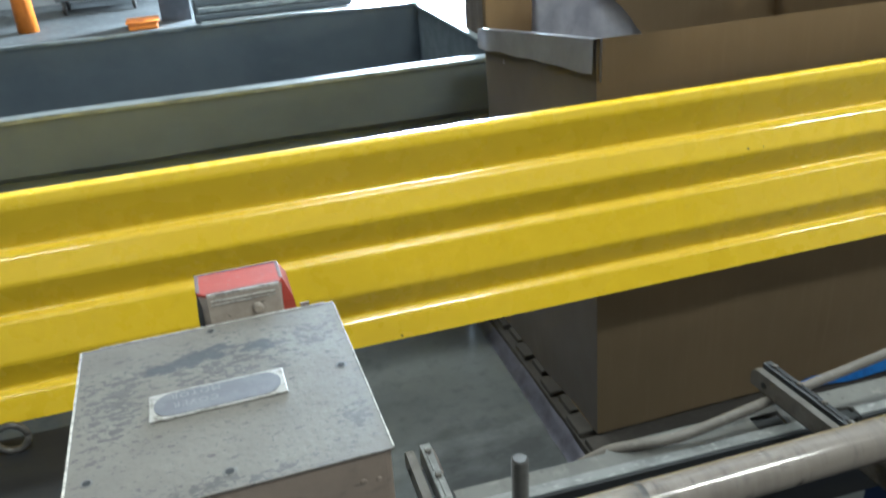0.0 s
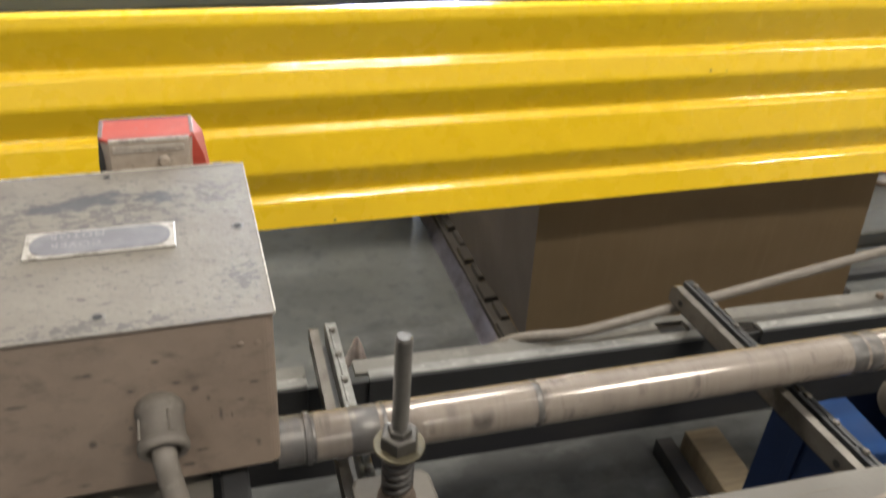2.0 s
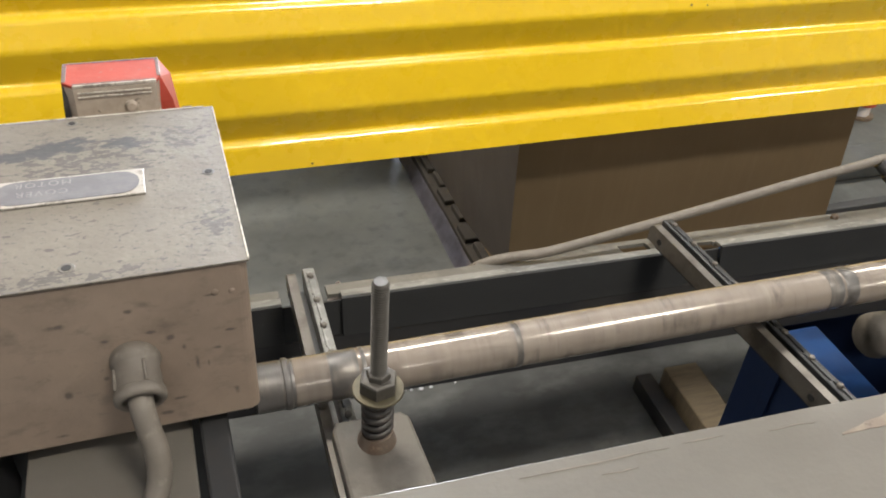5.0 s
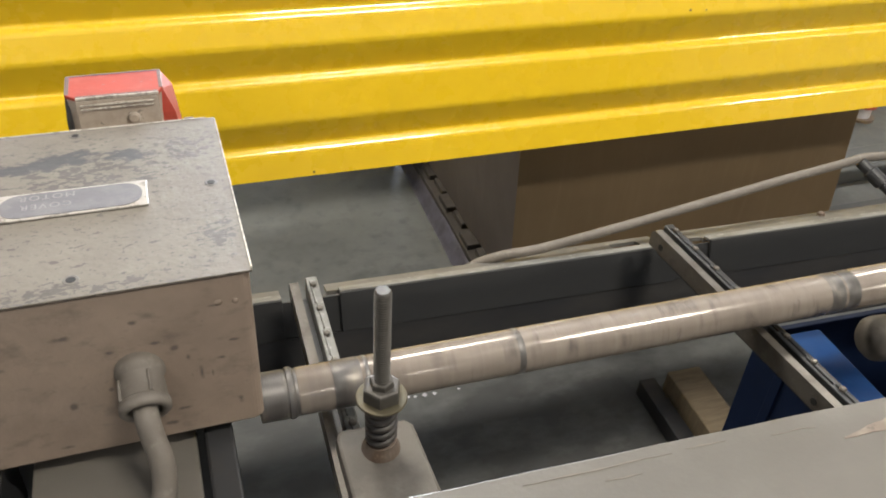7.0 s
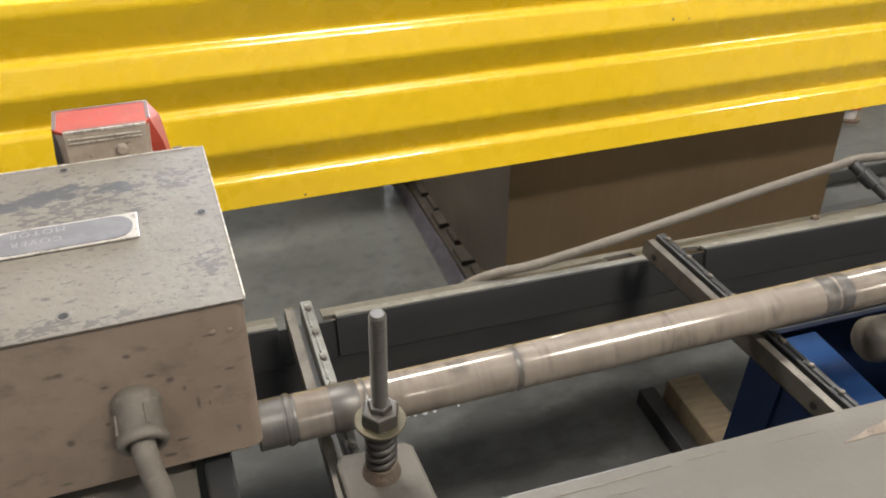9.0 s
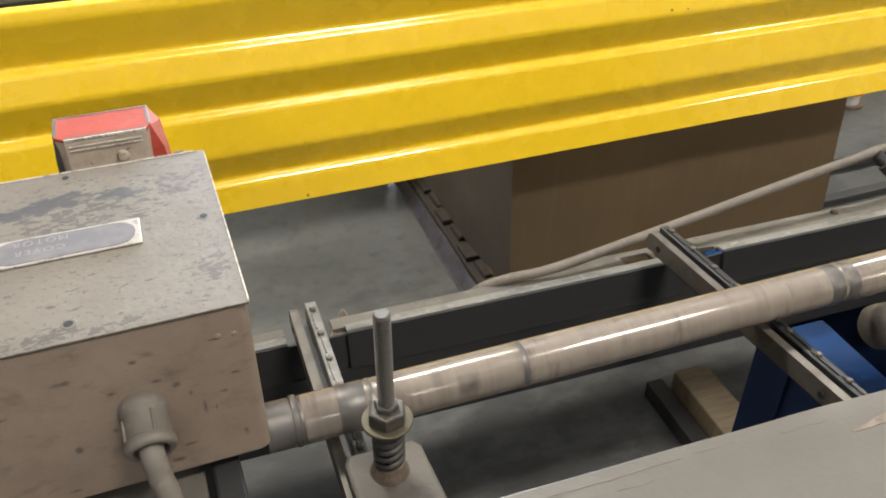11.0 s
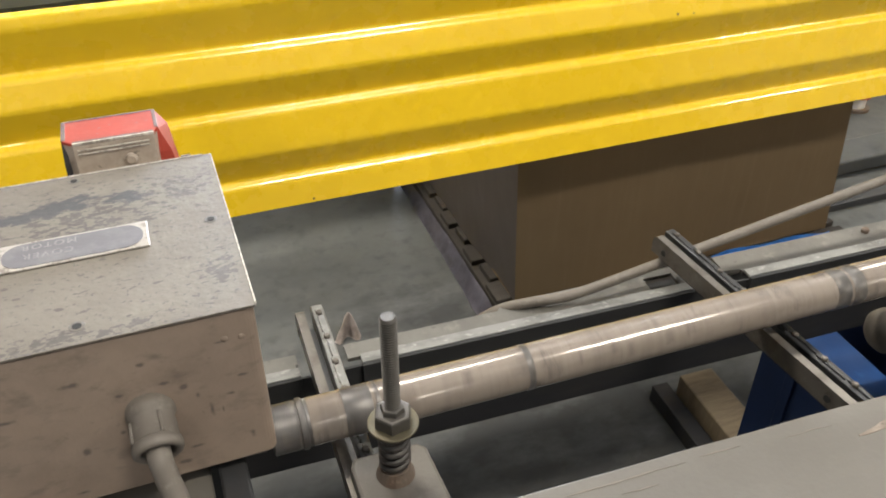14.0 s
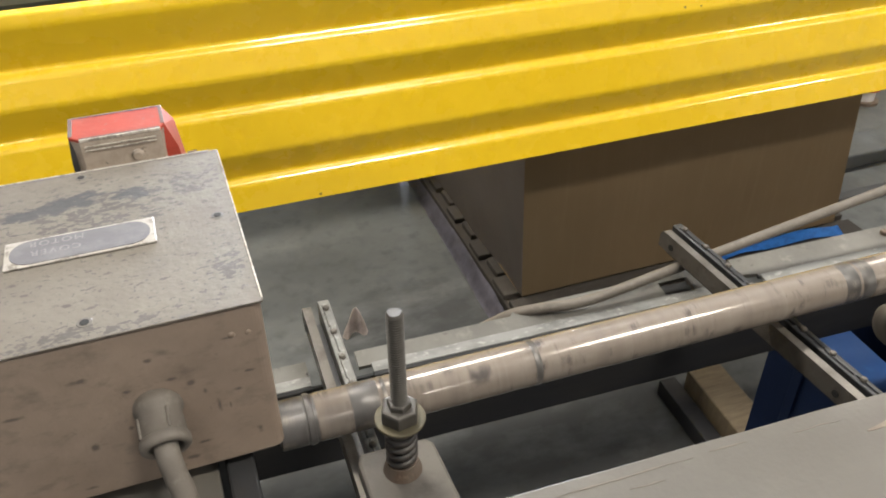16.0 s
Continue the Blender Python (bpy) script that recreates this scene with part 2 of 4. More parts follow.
M["beige"] = surface("machine_beige_paint", (0.1051, 0.09505, 0.08357), 0.5, 0, (
    ((0.08571, 0.07633, 0.06609), 5, 0.42, 0.68, 0.7, (0.4, 1.5, 1)), ((0.1209, 0.11, 0.0956), 22, 0.5, 0.75, 0.4, None),
    ((0.1157, 0.08688, 0.0688), 30, 0.62, 0.74, 0.7, (0.15, 1.2, 1)), ((0.155, 0.1259, 0.1043), 110, 0.70, 0.74, 0.7, None)), 0.12, 160, rough_var=0.1)
M["arm"] = surface("dusty_arm_paint", (0.1063, 0.09413, 0.08144), 0.6, 0, (((0.05452, 0.04662, 0.04022), 18, 0.42, 0.68, 0.8, None), ((0.06414, 0.05352, 0.04822), 60, 0.64, 0.72, 0.7, None), ((0.04502, 0.03802, 0.03302), 30, 0.54, 0.66, 0.75, None)), 0.25, 140)
M["primer"] = surface("tan_primer", (0.16, 0.125, 0.102), 0.65, 0, (((0.22, 0.185, 0.155), 60, 0.45, 0.65, 0.8, None), ((0.085, 0.068, 0.056), 110, 0.58, 0.66, 0.7, None)), 0.3, 150)
M["deck"] = surface("dusty_grey_deck", (0.1325, 0.1262, 0.1134), 0.55, 0.2, (
    ((0.09351, 0.08843, 0.08089), 11, 0.42, 0.66, 0.8, None), ((0.2251, 0.2093, 0.1872), 30, 0.55, 0.75, 0.7, None), ((0.06963, 0.06334, 0.05704), 70, 0.64, 0.72, 0.8, None)), 0.25, 130, rough_var=0.15)
M["black_plate"] = surface("black_rubber_plate", (0.0264, 0.02664, 0.0276), 0.68, 0, (((0.0216, 0.0216, 0.0228), 15, 0.45, 0.7, 0.8, (0.3, 1, 1)), ((0.072, 0.0684, 0.0648), 70, 0.68, 0.76, 0.5, None)), 0.1, 120, spec=0.25)
M["cable"] = surface("dusty_cable_sheath", (0.1398, 0.1216, 0.1034), 0.65, 0, (((0.1102, 0.095, 0.0798), 30, 0.42, 0.68, 0.8, None), ((0.1996, 0.1783, 0.154), 80, 0.55, 0.72, 0.6, None)), 0.2, 180)
M["dark_steel"] = surface("dark_frame_steel", (0.038, 0.039, 0.042), 0.45, 0.4, (((0.045, 0.042, 0.04), 25, 0.45, 0.7, 0.7, None),), 0.1, 150)
M["card"] = surface("brown_cardboard", (0.2171, 0.1553, 0.08911), 0.85, 0, (
    ((0.1904, 0.1341, 0.0754), 2.2, 0.4, 0.7, 0.8, None), ((0.2399, 0.1736, 0.1028), 60, 0.5, 0.8, 0.5, (1, 1, 0.06)), ((0.1828, 0.1257, 0.06931), 9, 0.66, 0.8, 0.5, None)), 0.12, 90, spec=0.25)
M["card_pale"] = surface("pale_cardboard_liner", (0.1809, 0.1576, 0.1415), 0.8, 0, (((0.1462, 0.123, 0.1087), 4, 0.4, 0.7, 0.8, None),), 0.15, 60, spec=0.25)
M["rag"] = surface("greyish_cloth", (0.4104, 0.3505, 0.3249), 0.9, 0, (((0.171, 0.1453, 0.1368), 14, 0.42, 0.62, 0.8, None),), 0.3, 90, spec=0.2)
M["film_band"] = surface("greyish_liner_band", (0.30, 0.29, 0.31), 0.5, 0, (((0.22, 0.21, 0.225), 7, 0.4, 0.65, 0.8, None),), 0.2, 30)
M["film"] = surface("white_plastic_liner", (0.56, 0.55, 0.585), 0.3, 0, (((0.34, 0.33, 0.38), 9, 0.4, 0.65, 0.8, None),), 0.5, 22)
M["tub"] = surface("grey_painted_steel_tub", (0.1265, 0.143, 0.1562), 0.42, 0.25, (
    ((0.088, 0.1023, 0.121), 3, 0.4, 0.7, 0.8, None), ((0.143, 0.1595, 0.1705), 18, 0.55, 0.75, 0.5, (0.3, 1, 1)), ((0.242, 0.242, 0.231), 70, 0.70, 0.76, 0.5, None)), 0.15, 60, rough_var=0.12)
M["tub_rim"] = surface("scraped_tub_rim", (0.36, 0.39, 0.40), 0.35, 0.55, (((0.14, 0.16, 0.17), 30, 0.45, 0.62, 0.8, (0.3, 1, 1)),), 0.2, 80)
M["floor"] = surface("sealed_concrete_floor", (0.1021, 0.1049, 0.1028), 0.62, 0, (
    ((0.06486, 0.06693, 0.06624), 1.3, 0.38, 0.68, 0.9, None), ((0.127, 0.1297, 0.127), 5, 0.5, 0.75, 0.6, None), ((0.05382, 0.0552, 0.05451), 17, 0.52, 0.74, 0.7, None), ((0.2364, 0.2364, 0.2295), 70, 0.72, 0.80, 0.25, None)), 0.1, 60, rough_var=0.14, spec=0.25)
# mottled floor staining, with the shade under the machine painted in
wear_and_shade_spots(M["floor"], ((0.78, 1.28, 0.72, 0.55), (0.12, 1.30, 0.42, 0.40), (0.55, 1.70, 0.50, 0.36), (1.0, 1.05, 0.5, 0.4)), (0.039, 0.040, 0.040), 7, 0.62, 0.98, 0.46)
M["wood"] = surface("pallet_wood", (0.113, 0.08483, 0.05055), 0.8, 0, (((0.0651, 0.04695, 0.02887), 10, 0.4, 0.65, 0.8, (1, 6, 1)), ((0.1439, 0.1115, 0.07132), 40, 0.5, 0.75, 0.5, (1, 8, 1)), ((0.0261, 0.02017, 0.01418), 30, 0.64, 0.74, 0.7, None)), 0.3, 90)
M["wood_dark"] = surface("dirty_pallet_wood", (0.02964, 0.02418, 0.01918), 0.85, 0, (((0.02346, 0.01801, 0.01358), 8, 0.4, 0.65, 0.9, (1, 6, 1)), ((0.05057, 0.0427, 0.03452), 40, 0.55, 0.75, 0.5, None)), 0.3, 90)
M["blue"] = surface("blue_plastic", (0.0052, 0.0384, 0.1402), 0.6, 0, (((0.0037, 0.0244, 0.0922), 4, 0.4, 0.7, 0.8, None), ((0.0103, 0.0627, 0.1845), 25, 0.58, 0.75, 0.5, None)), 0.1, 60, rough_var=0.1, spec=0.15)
# the bin's blue again, darkened to paint in the shade on its walls
M["navy"] = surface("shaded_blue_plastic", (0.005, 0.012, 0.038), 0.6, 0, (((0.003, 0.007, 0.022), 4, 0.4, 0.7, 0.8, None),), 0.1, 60, spec=0.15)
M["strap"] = surface("blue_webbing", (0.02, 0.17, 0.52), 0.7, 0, (((0.012, 0.10, 0.34), 50, 0.45, 0.65, 0.8, None),), 0.4, 260)
M["wall"] = surface("hall_wall_paint", (0.42, 0.43, 0.44), 0.8, 0, (((0.34, 0.35, 0.36), 0.8, 0.4, 0.7, 0.8, None), ((0.5, 0.5, 0.5), 6, 0.55, 0.75, 0.4, None)), 0.1, 20)
M["ceil"] = surface("hall_ceiling_sheet", (0.5, 0.5, 0.5), 0.8, 0, (((0.42, 0.42, 0.42), 1.2, 0.4, 0.7, 0.8, None),))
M["tube"] = glow("light_diffuser", (1.0, 0.95, 0.86), 9.0)
M["daylight"] = glow("door_daylight", (0.86, 0.93, 1.0), 25.0)
M["orange"] = surface("orange_plastic", (0.75, 0.22, 0.02), 0.45, 0, (((0.6, 0.16, 0.015), 10, 0.4, 0.7, 0.7, None),))
M["rack"] = surface("dark_rack_paint", (0.04, 0.042, 0.05), 0.5, 0.2, (((0.09, 0.09, 0.1), 6, 0.45, 0.7, 0.7, None),))

# ---- mesh helpers ----
MF = Matrix.Translation((0.039, 0.642, 0)) @ Matrix.Rotation(radians(-1.9), 4, "Z") @ Matrix.Translation((-0.039, -0.642, 0))
HS = Matrix.Translation((0.039, 0.642, 0)) @ Matrix.Rotation(radians(0.5), 4, "Z") @ Matrix.Translation((-0.039, -0.642, 0))
BASE = {}


def thing(name, base, label, category, group="", space=None, turn=0.0):
    ob = new(name)
    ob.empty_display_size = 0.05
    ob.matrix_world = (space or Matrix()) @ Matrix.Translation(base) @ Matrix.Rotation(radians(turn), 4, "Z")
    BASE[ob] = Vector(base)
    return tagged(ob, label, category, group)


def part(name, bm, material, parent, label="", smooth=False, slots=()):
    root = parent
    while root.parent:
        root = root.parent
    if root in BASE:
        bmesh.ops.translate(bm, verts=bm.verts, vec=-BASE[root])
    for f in bm.faces:
        f.smooth = smooth
    me = bpy.data.meshes.new(name)
    bm.to_mesh(me)
    bm.free()
    me.materials.append(material)
    for m in slots:
        me.materials.append(m)
    ob = new(name, me)
    ob.parent = parent
    if label:
        ob["label"] = label
    return ob


def solid(name, bm, material, label, category="", kind="", smooth=False, space=None):
    """One top-level mesh."""
    for f in bm.faces:
        f.smooth = smooth
    me = bpy.data.meshes.new(name)
    bm.to_mesh(me)
    bm.free()
    me.materials.append(material)
    ob = new(name, me)
    if space:
        ob.matrix_world = space
    return tagged(ob, label, category, "", kind)


def box(x0, x1, y0, y1, z0, z1, bevel=0.0, seg=2, bm=None):
    own = bmesh.new()
    bmesh.ops.create_cube(own, size=1.0)
    bmesh.ops.scale(own, verts=own.verts, vec=(x1 - x0, y1 - y0, z1 - z0))
    bmesh.ops.translate(own, verts=own.verts, vec=((x0 + x1) / 2, (y0 + y1) / 2, (z0 + z1) / 2))
    if bevel:
        bmesh.ops.bevel(own, geom=own.edges[:], offset=bevel, segments=seg, profile=0.5, affect="EDGES")
    return join(bm, own) if bm else own


def join(bm, other):
    me = bpy.data.meshes.new("tmp")
    other.to_mesh(me)
    other.free()
    bm.from_mesh(me)
    bpy.data.meshes.remove(me)
    return bm


def lathe(profile, axis_from, axis_to, segs=32, bm=None):
    """profile: (distance along the axis, radius) rows; the axis runs from one place towards another."""
    own = bmesh.new()
    a, d = Vector(axis_from), (Vector(axis_to) - Vector(axis_from)).normalized()
    u = d.orthogonal().normalized()
    v = d.cross(u)
    rings = []
    for s, r in profile:
        rings.append([own.verts.new(a + d * s + (u * math.cos(2 * math.pi * k / segs) + v * math.sin(2 * math.pi * k / segs)) * max(r, 1e-5)) for k in range(segs)])
    for p, q in zip(rings, rings[1:]):
        for k in range(segs):
            own.faces.new((p[k], p[(k + 1) % segs], q[(k + 1) % segs], q[k]))
    own.faces.new(rings[0][::-1])
    own.faces.new(rings[-1])
    bmesh.ops.recalc_face_normals(own, faces=own.faces[:])
    return join(bm, own) if bm else own


def prism(outline, x0, x1, bm=None, steps=1, wob=0.0):
    """An outline of (y, z) rows drawn out along x."""
    own = bmesh.new()
    rings = []
    for s in range(steps + 1):
        x = x0 + (x1 - x0) * s / steps
        rings.append([own.verts.new((x, y + wob * noise.noise((x * 2.0, y * 4, z * 4)), z + wob * noise.noise((x * 2.0 + 9, y * 4, z * 4)))) for y, z in outline])
    n = len(outline)
    for p, q in zip(rings, rings[1:]):
        for k in range(n):
            own.faces.new((p[k], p[(k + 1) % n], q[(k + 1) % n], q[k]))
    own.faces.new(rings[0][::-1])
    own.faces.new(rings[-1])
    bmesh.ops.recalc_face_normals(own, faces=own.faces[:])
    return join(bm, own) if bm else own


def plate(outline, z0, z1, bevel=0.0, bm=None):
    """An outline of (x, y) rows with a thickness in z."""
    own = bmesh.new()
    lo = [own.verts.new((x, y, z0)) for x, y in outline]
    hi = [own.verts.new((x, y, z1)) for x, y in outline]
    n = len(outline)
    own.faces.new(lo[::-1])
    top = own.faces.new(hi)
    for k in range(n):
        own.faces.new((lo[k], lo[(k + 1) % n], hi[(k + 1) % n], hi[k]))
    bmesh.ops.recalc_face_normals(own, faces=own.faces[:])
    if bevel:
        bmesh.ops.bevel(own, geom=list(top.edges), offset=bevel, segments=2, profile=0.5, affect="EDGES")
    return join(bm, own) if bm else own


def smooth_line(points, per=10):
    pts = [Vector(p) for p in points]
    out = []
    for i in range(len(pts) - 1):
        p0, p1, p2, p3 = pts[max(i - 1, 0)], pts[i], pts[i + 1], pts[min(i + 2, len(pts) - 1)]
        for k in range(per):
            t = k / per
            out.append(0.5 * ((2 * p1) + (p2 - p0) * t + (2 * p0 - 5 * p1 + 4 * p2 - p3) * t * t + (3 * p1 - p0 - 3 * p2 + p3) * t ** 3))
    return out + [pts[-1]]


def tube(points, radius, segs=14, per=10, bm=None):
    own = bmesh.new()
    line = smooth_line(points, per)
    rings, u = [], None
    for i, p in enumerate(line):
        d = (line[min(i + 1, len(line) - 1)] - line[max(i - 1, 0)]).normalized()
        u = (d.orthogonal() if u is None else u - d * u.dot(d)).normalized()
        v = d.cross(u)
        rings.append([own.verts.new(p + (u * math.cos(2 * math.pi * k / segs) + v * math.sin(2 * math.pi * k / segs)) * radius) for k in range(segs)])
    for p, q in zip(rings, rings[1:]):
        for k in range(segs):
            own.faces.new((p[k], p[(k + 1) % segs], q[(k + 1) % segs], q[k]))
    own.faces.new(rings[0][::-1])
    own.faces.new(rings[-1])
    bmesh.ops.recalc_face_normals(own, faces=own.faces[:])
    return join(bm, own) if bm else own


def coil(centre, r, wire, z0, z1, turns, bm=None):
    pts = [(centre[0] + r * math.cos(a), centre[1] + r * math.sin(a), z0 + (z1 - z0) * a / (2 * math.pi * turns))
           for a in (2 * math.pi * turns * k / (turns * 14) for k in range(int(turns * 14) + 1))]
    return tube(pts, wire, 8, 1, bm)


def rounded(x0, x1, y0, y1, r, n=5):
    out = []
    for cx, cy, a0 in ((x1 - r, y0 + r, -90), (x1 - r, y1 - r, 0), (x0 + r, y1 - r, 90), (x0 + r, y0 + r, 180)):
        for k in range(n + 1):
            a = radians(a0 + 90 * k / n)
            out.append((cx + r * math.cos(a), cy + r * math.sin(a)))
    return out


# ---- the hall ----
def hall():
    bm = bmesh.new()
    bmesh.ops.create_grid(bm, x_segments=2, y_segments=2, size=16.0)
    solid("floor", bm, M["floor"], "grey-green sealed concrete floor with stains and painted machine shade", kind="structure")
    solid("ceiling", box(-16, 16, -16, 16, 8.5, 8.7), M["ceil"], "pale sheet metal hall ceiling", kind="structure")
    solid("wall_west", box(-16.2, -16, -16, 16, 0, 8.5), M["wall"], "plain grey hall wall", kind="structure")
    solid("wall_east", box(16, 16.2, -16, 16, 0, 8.5), M["wall"], "plain grey hall wall", kind="structure")
    solid("wall_south", box(-16, 16, -16.2, -16, 0, 8.5), M["wall"], "plain grey hall wall", kind="structure")
    bm = box(-16, 2.3, 12, 12.2, 0, 8.5)
    box(4.0, 16, 12, 12.2, 0, 8.5, bm=bm)
    box(2.3, 4.0, 12, 12.2, 3.0, 8.5, bm=bm)
    solid("wall_north", bm, M["wall"], "plain grey hall wall with an open loading door", kind="structure")
    solid("backdrop", box(1.6, 4.8, 12.6, 12.7, 0, 4), M["daylight"], "bright daylight outside the loading door", kind="structure")


def ceiling_fixture(place):
    t = thing("ceiling_light", place, "long unseen light fitting with a bright diffuser", "light", "ceiling lights")
    x, y, z = place
    part("frame", box(x - 1.06, x + 1.06, y - 0.48, y + 0.48, z, z + 0.06, 0.01), M["wall"], t)
    part("diffuser", box(x - 1.0, x + 1.0, y - 0.45, y + 0.45, z - 0.012, z - 0.002, 0.004), M["tube"], t)
    for dx in (-0.5, 0.5):
        part("hanger", lathe(((0, 0.004), (8.5 - z - 0.06, 0.004)), (x + dx, y, z + 0.06), (x + dx, y, 9), 8), M["steel"], t)


hall()
# an unseen fitting is added at each lamp
for p in (KEY, *HALL):
    ceiling_fixture(p)


# ---- guard rail ----
def round_off(corners, cut, n=5):
    """The corners of an open outline, each replaced by a short curve."""
    out = [corners[0]]
    for a, b, c in zip(corners, corners[1:], corners[2:]):
        a, b, c = Vector(a), Vector(b), Vector(c)
        p = b + (a - b).normalized() * min(cut, (a - b).length * 0.45)
        q = b + (c - b).normalized() * min(cut, (c - b).length * 0.45)
        for k in range(n + 1):
            u = k / n
            out.append(tuple(p * (1 - u) ** 2 + b * 2 * u * (1 - u) + q * u * u))
    return out + [corners[-1]]


def guard_rail():
    t = thing("guard_rail", (0, 1.6, 0), "glossy yellow ribbed steel guard rail, lightly scuffed", "guard rail")
    corners = [(1.632, 1.066), (1.628, 1.076), (1.604, 1.078), (1.600, 1.054), (1.629, 0.965), (1.614, 0.955), (1.600, 0.902), (1.628, 0.829), (1.613, 0.819), (1.600, 0.734), (1.627, 0.665), (1.612, 0.655), (1.602, 0.596)]
    face = round_off(corners, 0.008, 6)
    back = [(y + 0.005, z + 0.0004) for y, z in reversed(face)]
    bm = prism(face + back, -3.2, 4.6, steps=60, wob=0.0012)
    r = part("rail", bm, M["yellow"], t)
    for x in (-2.2, 3.6):
        p = part("post", box(x - 0.07, x + 0.07, 1.668, 1.80, 0.012, 1.06, 0.006), M["yellow"], t)
        part("base_plate", box(x - 0.14, x + 0.14, 1.62, 1.86, 0, 0.012, 0.002), M["yellow"], p)
    for x, y, z, s in ((0.265, 1.6055, 0.603, 0.0035), (0.405, 1.627, 0.812, 0.003), (1.147, 1.606, 0.912, 0.004), (1.19, 1.606, 0.910, 0.0035)):
        part("scuff", lathe(((0, s), (0.0045, s * 0.7)), (x, y + 0.001, z), (x, y - 1, z + 0.5), 10), M["mark"], r, "small dark scuff in the paint")


guard_rail()


# ---- drive motor housing ----
def housing_shell(x0, x1, y0, y1):
    """A sheet box with rounded upright corners and a rounded bottom edge."""
    bm = bmesh.new()
    rings = []
    for z, inset in ((0.903, 0.007), (0.9045, 0.003), (0.909, 0.0), (1.0958, 0.0)):
        rings.append([bm.verts.new((x, y, z)) for x, y in rounded(x0 + inset, x1 - inset, y0 + inset, y1 - inset, 0.010, 5)])
    for p, q in zip(rings, rings[1:]):
        for k in range(len(p)):
            bm.faces.new((p[k], p[(k + 1) % len(p)], q[(k + 1) % len(p)], q[k]))
    bm.faces.new(rings[0][::-1])
    bm.faces.new(rings[-1])
    bmesh.ops.recalc_face_normals(bm, faces=bm.faces[:])
    return bm


def motor_housing():
    t = thing("drive_motor_housing", (-0.1, 0.79, 0.0), "chipped beige steel motor housing with a riveted plate", "machine housing", space=HS)
    x0, x1, y0, y1 = -0.260, 0.039, 0.642, 0.944
    b = part("body", housing_shell(x0 + 0.002, x1 - 0.002, y0 + 0.002, y1), M["cover_side"], t)
    lid = part("lid", box(x0, x1, y0, y1, 1.0976, 1.100, 0.0009, 2), M["cover_top"], t, "top lid with paint worn to bare metal")
    part("seam", box(x0 + 0.012, x1 - 0.0035, y0 + 0.0035, y1 - 0.004, 1.0950, 1.0978), M["hole"], t)
    # rubbed edges of the lid
    part("worn_edge", box(x1 - 0.0008, x1 + 0.0004, y0 + 0.004, y1 - 0.004, 1.0978, 1.1005), M["bright_edge"], lid)
    part("worn_edge", box(x0 - 0.0006, x0 + 0.0016, y0 + 0.004, y1 - 0.004, 1.0962, 1.1008), M["bright_edge"], lid)
    part("worn_edge", box(x0 + 0.02, x1 - 0.01, y1 - 0.001, y1 + 0.0006, 1.0962, 1.1006), M["bright_edge"], lid)
    for hx, hy, hr in ((0.0198, 0.799, 0.0042), (-0.1126, 0.667, 0.0046), (-0.1125, 0.931, 0.004), (-0.240, 0.70, 0.004)):
        h = part("screw_hole", lathe(((0, hr), (0.0008, hr * 0.9)), (hx, hy, 1.0998), (hx, hy, 2), 14), M["hole"], lid)
        part("worn_ring", lathe(((0, hr * 1.55), (0.0004, hr * 1.45)), (hx, hy, 1.0999), (hx, hy, 2), 18), M["wear_steel"], h)
    # riveted plate, lettered to be read from the far side
    np_ = part("name_plate", box(-0.184, -0.0425, 0.7695, 0.8165, 1.1002, 1.1024, 0.001), M["plate_white"], t, "worn aluminium plate with a dark lettered field")
    part("field", plate(rounded(-0.179, -0.0475, 0.7725, 0.8130, 0.0190), 1.1022, 1.1030), M["plate_grey"], np_)
    for word, wx, wy in (("COVER", -0.113, 0.793), ("MOTOR", -0.110, 0.809)):
        cu = bpy.data.curves.new("letters", "FONT")
        cu.body, cu.size, cu.extrude = word, 0.0125, 0.0001
        cu.space_character = 1.25
        tmp = bpy.data.objects.new("tmp", cu)
        scene.collection.objects.link(tmp)
        me = bpy.data.meshes.new_from_object(tmp.evaluated_get(bpy.context.evaluated_depsgraph_get()))
        bpy.data.objects.remove(tmp)
        bm = bmesh.new()
        bm.from_mesh(me)
        bpy.data.meshes.remove(me)
        bmesh.ops.rotate(bm, verts=bm.verts, cent=(0, 0, 0), matrix=Matrix.Rotation(math.pi, 3, "Z"))
        bmesh.ops.translate(bm, verts=bm.verts, vec=(wx, wy, 1.1031))
        part("lettering", bm, M["plate_text"], np_, "faded engraved lettering")
    # side screw heads
    for y, z in ((0.70, 1.07), (0.88, 1.07)):
        part("screw", lathe(((0, 0.006), (0.003, 0.006), (0.005, 0.004)), (x1 - 0.003, y, z), (1, y, z), 12), M["steel"], t)
    for wx, wz, wr in ((0.006, 1.067, 0.0042), (0.021, 1.066, 0.0036)):
        part("weld_spot", lathe(((0, wr), (0.0007, wr * 0.8), (0.0011, wr * 0.3)), (wx, y0 + 0.0024, wz), (wx, -1, wz), 12), M["cover_side"], t, smooth=True)
    # cable gland on the near face
    gx, gz = -0.072, 0.997
    d = Vector((0.03, -0.93, -0.36)).normalized()
    a = Vector((gx, y0 + 0.002, gz + 0.004))
    gland = part("cable_gland", lathe(((-0.010, 0.0228), (0.003, 0.0228), (0.006, 0.0212), (0.008, 0.0203), (0.029, 0.0203), (0.031, 0.0218)), a, a + d, 32), M["cable"], t, "dusty grey threaded cable gland", smooth=True)
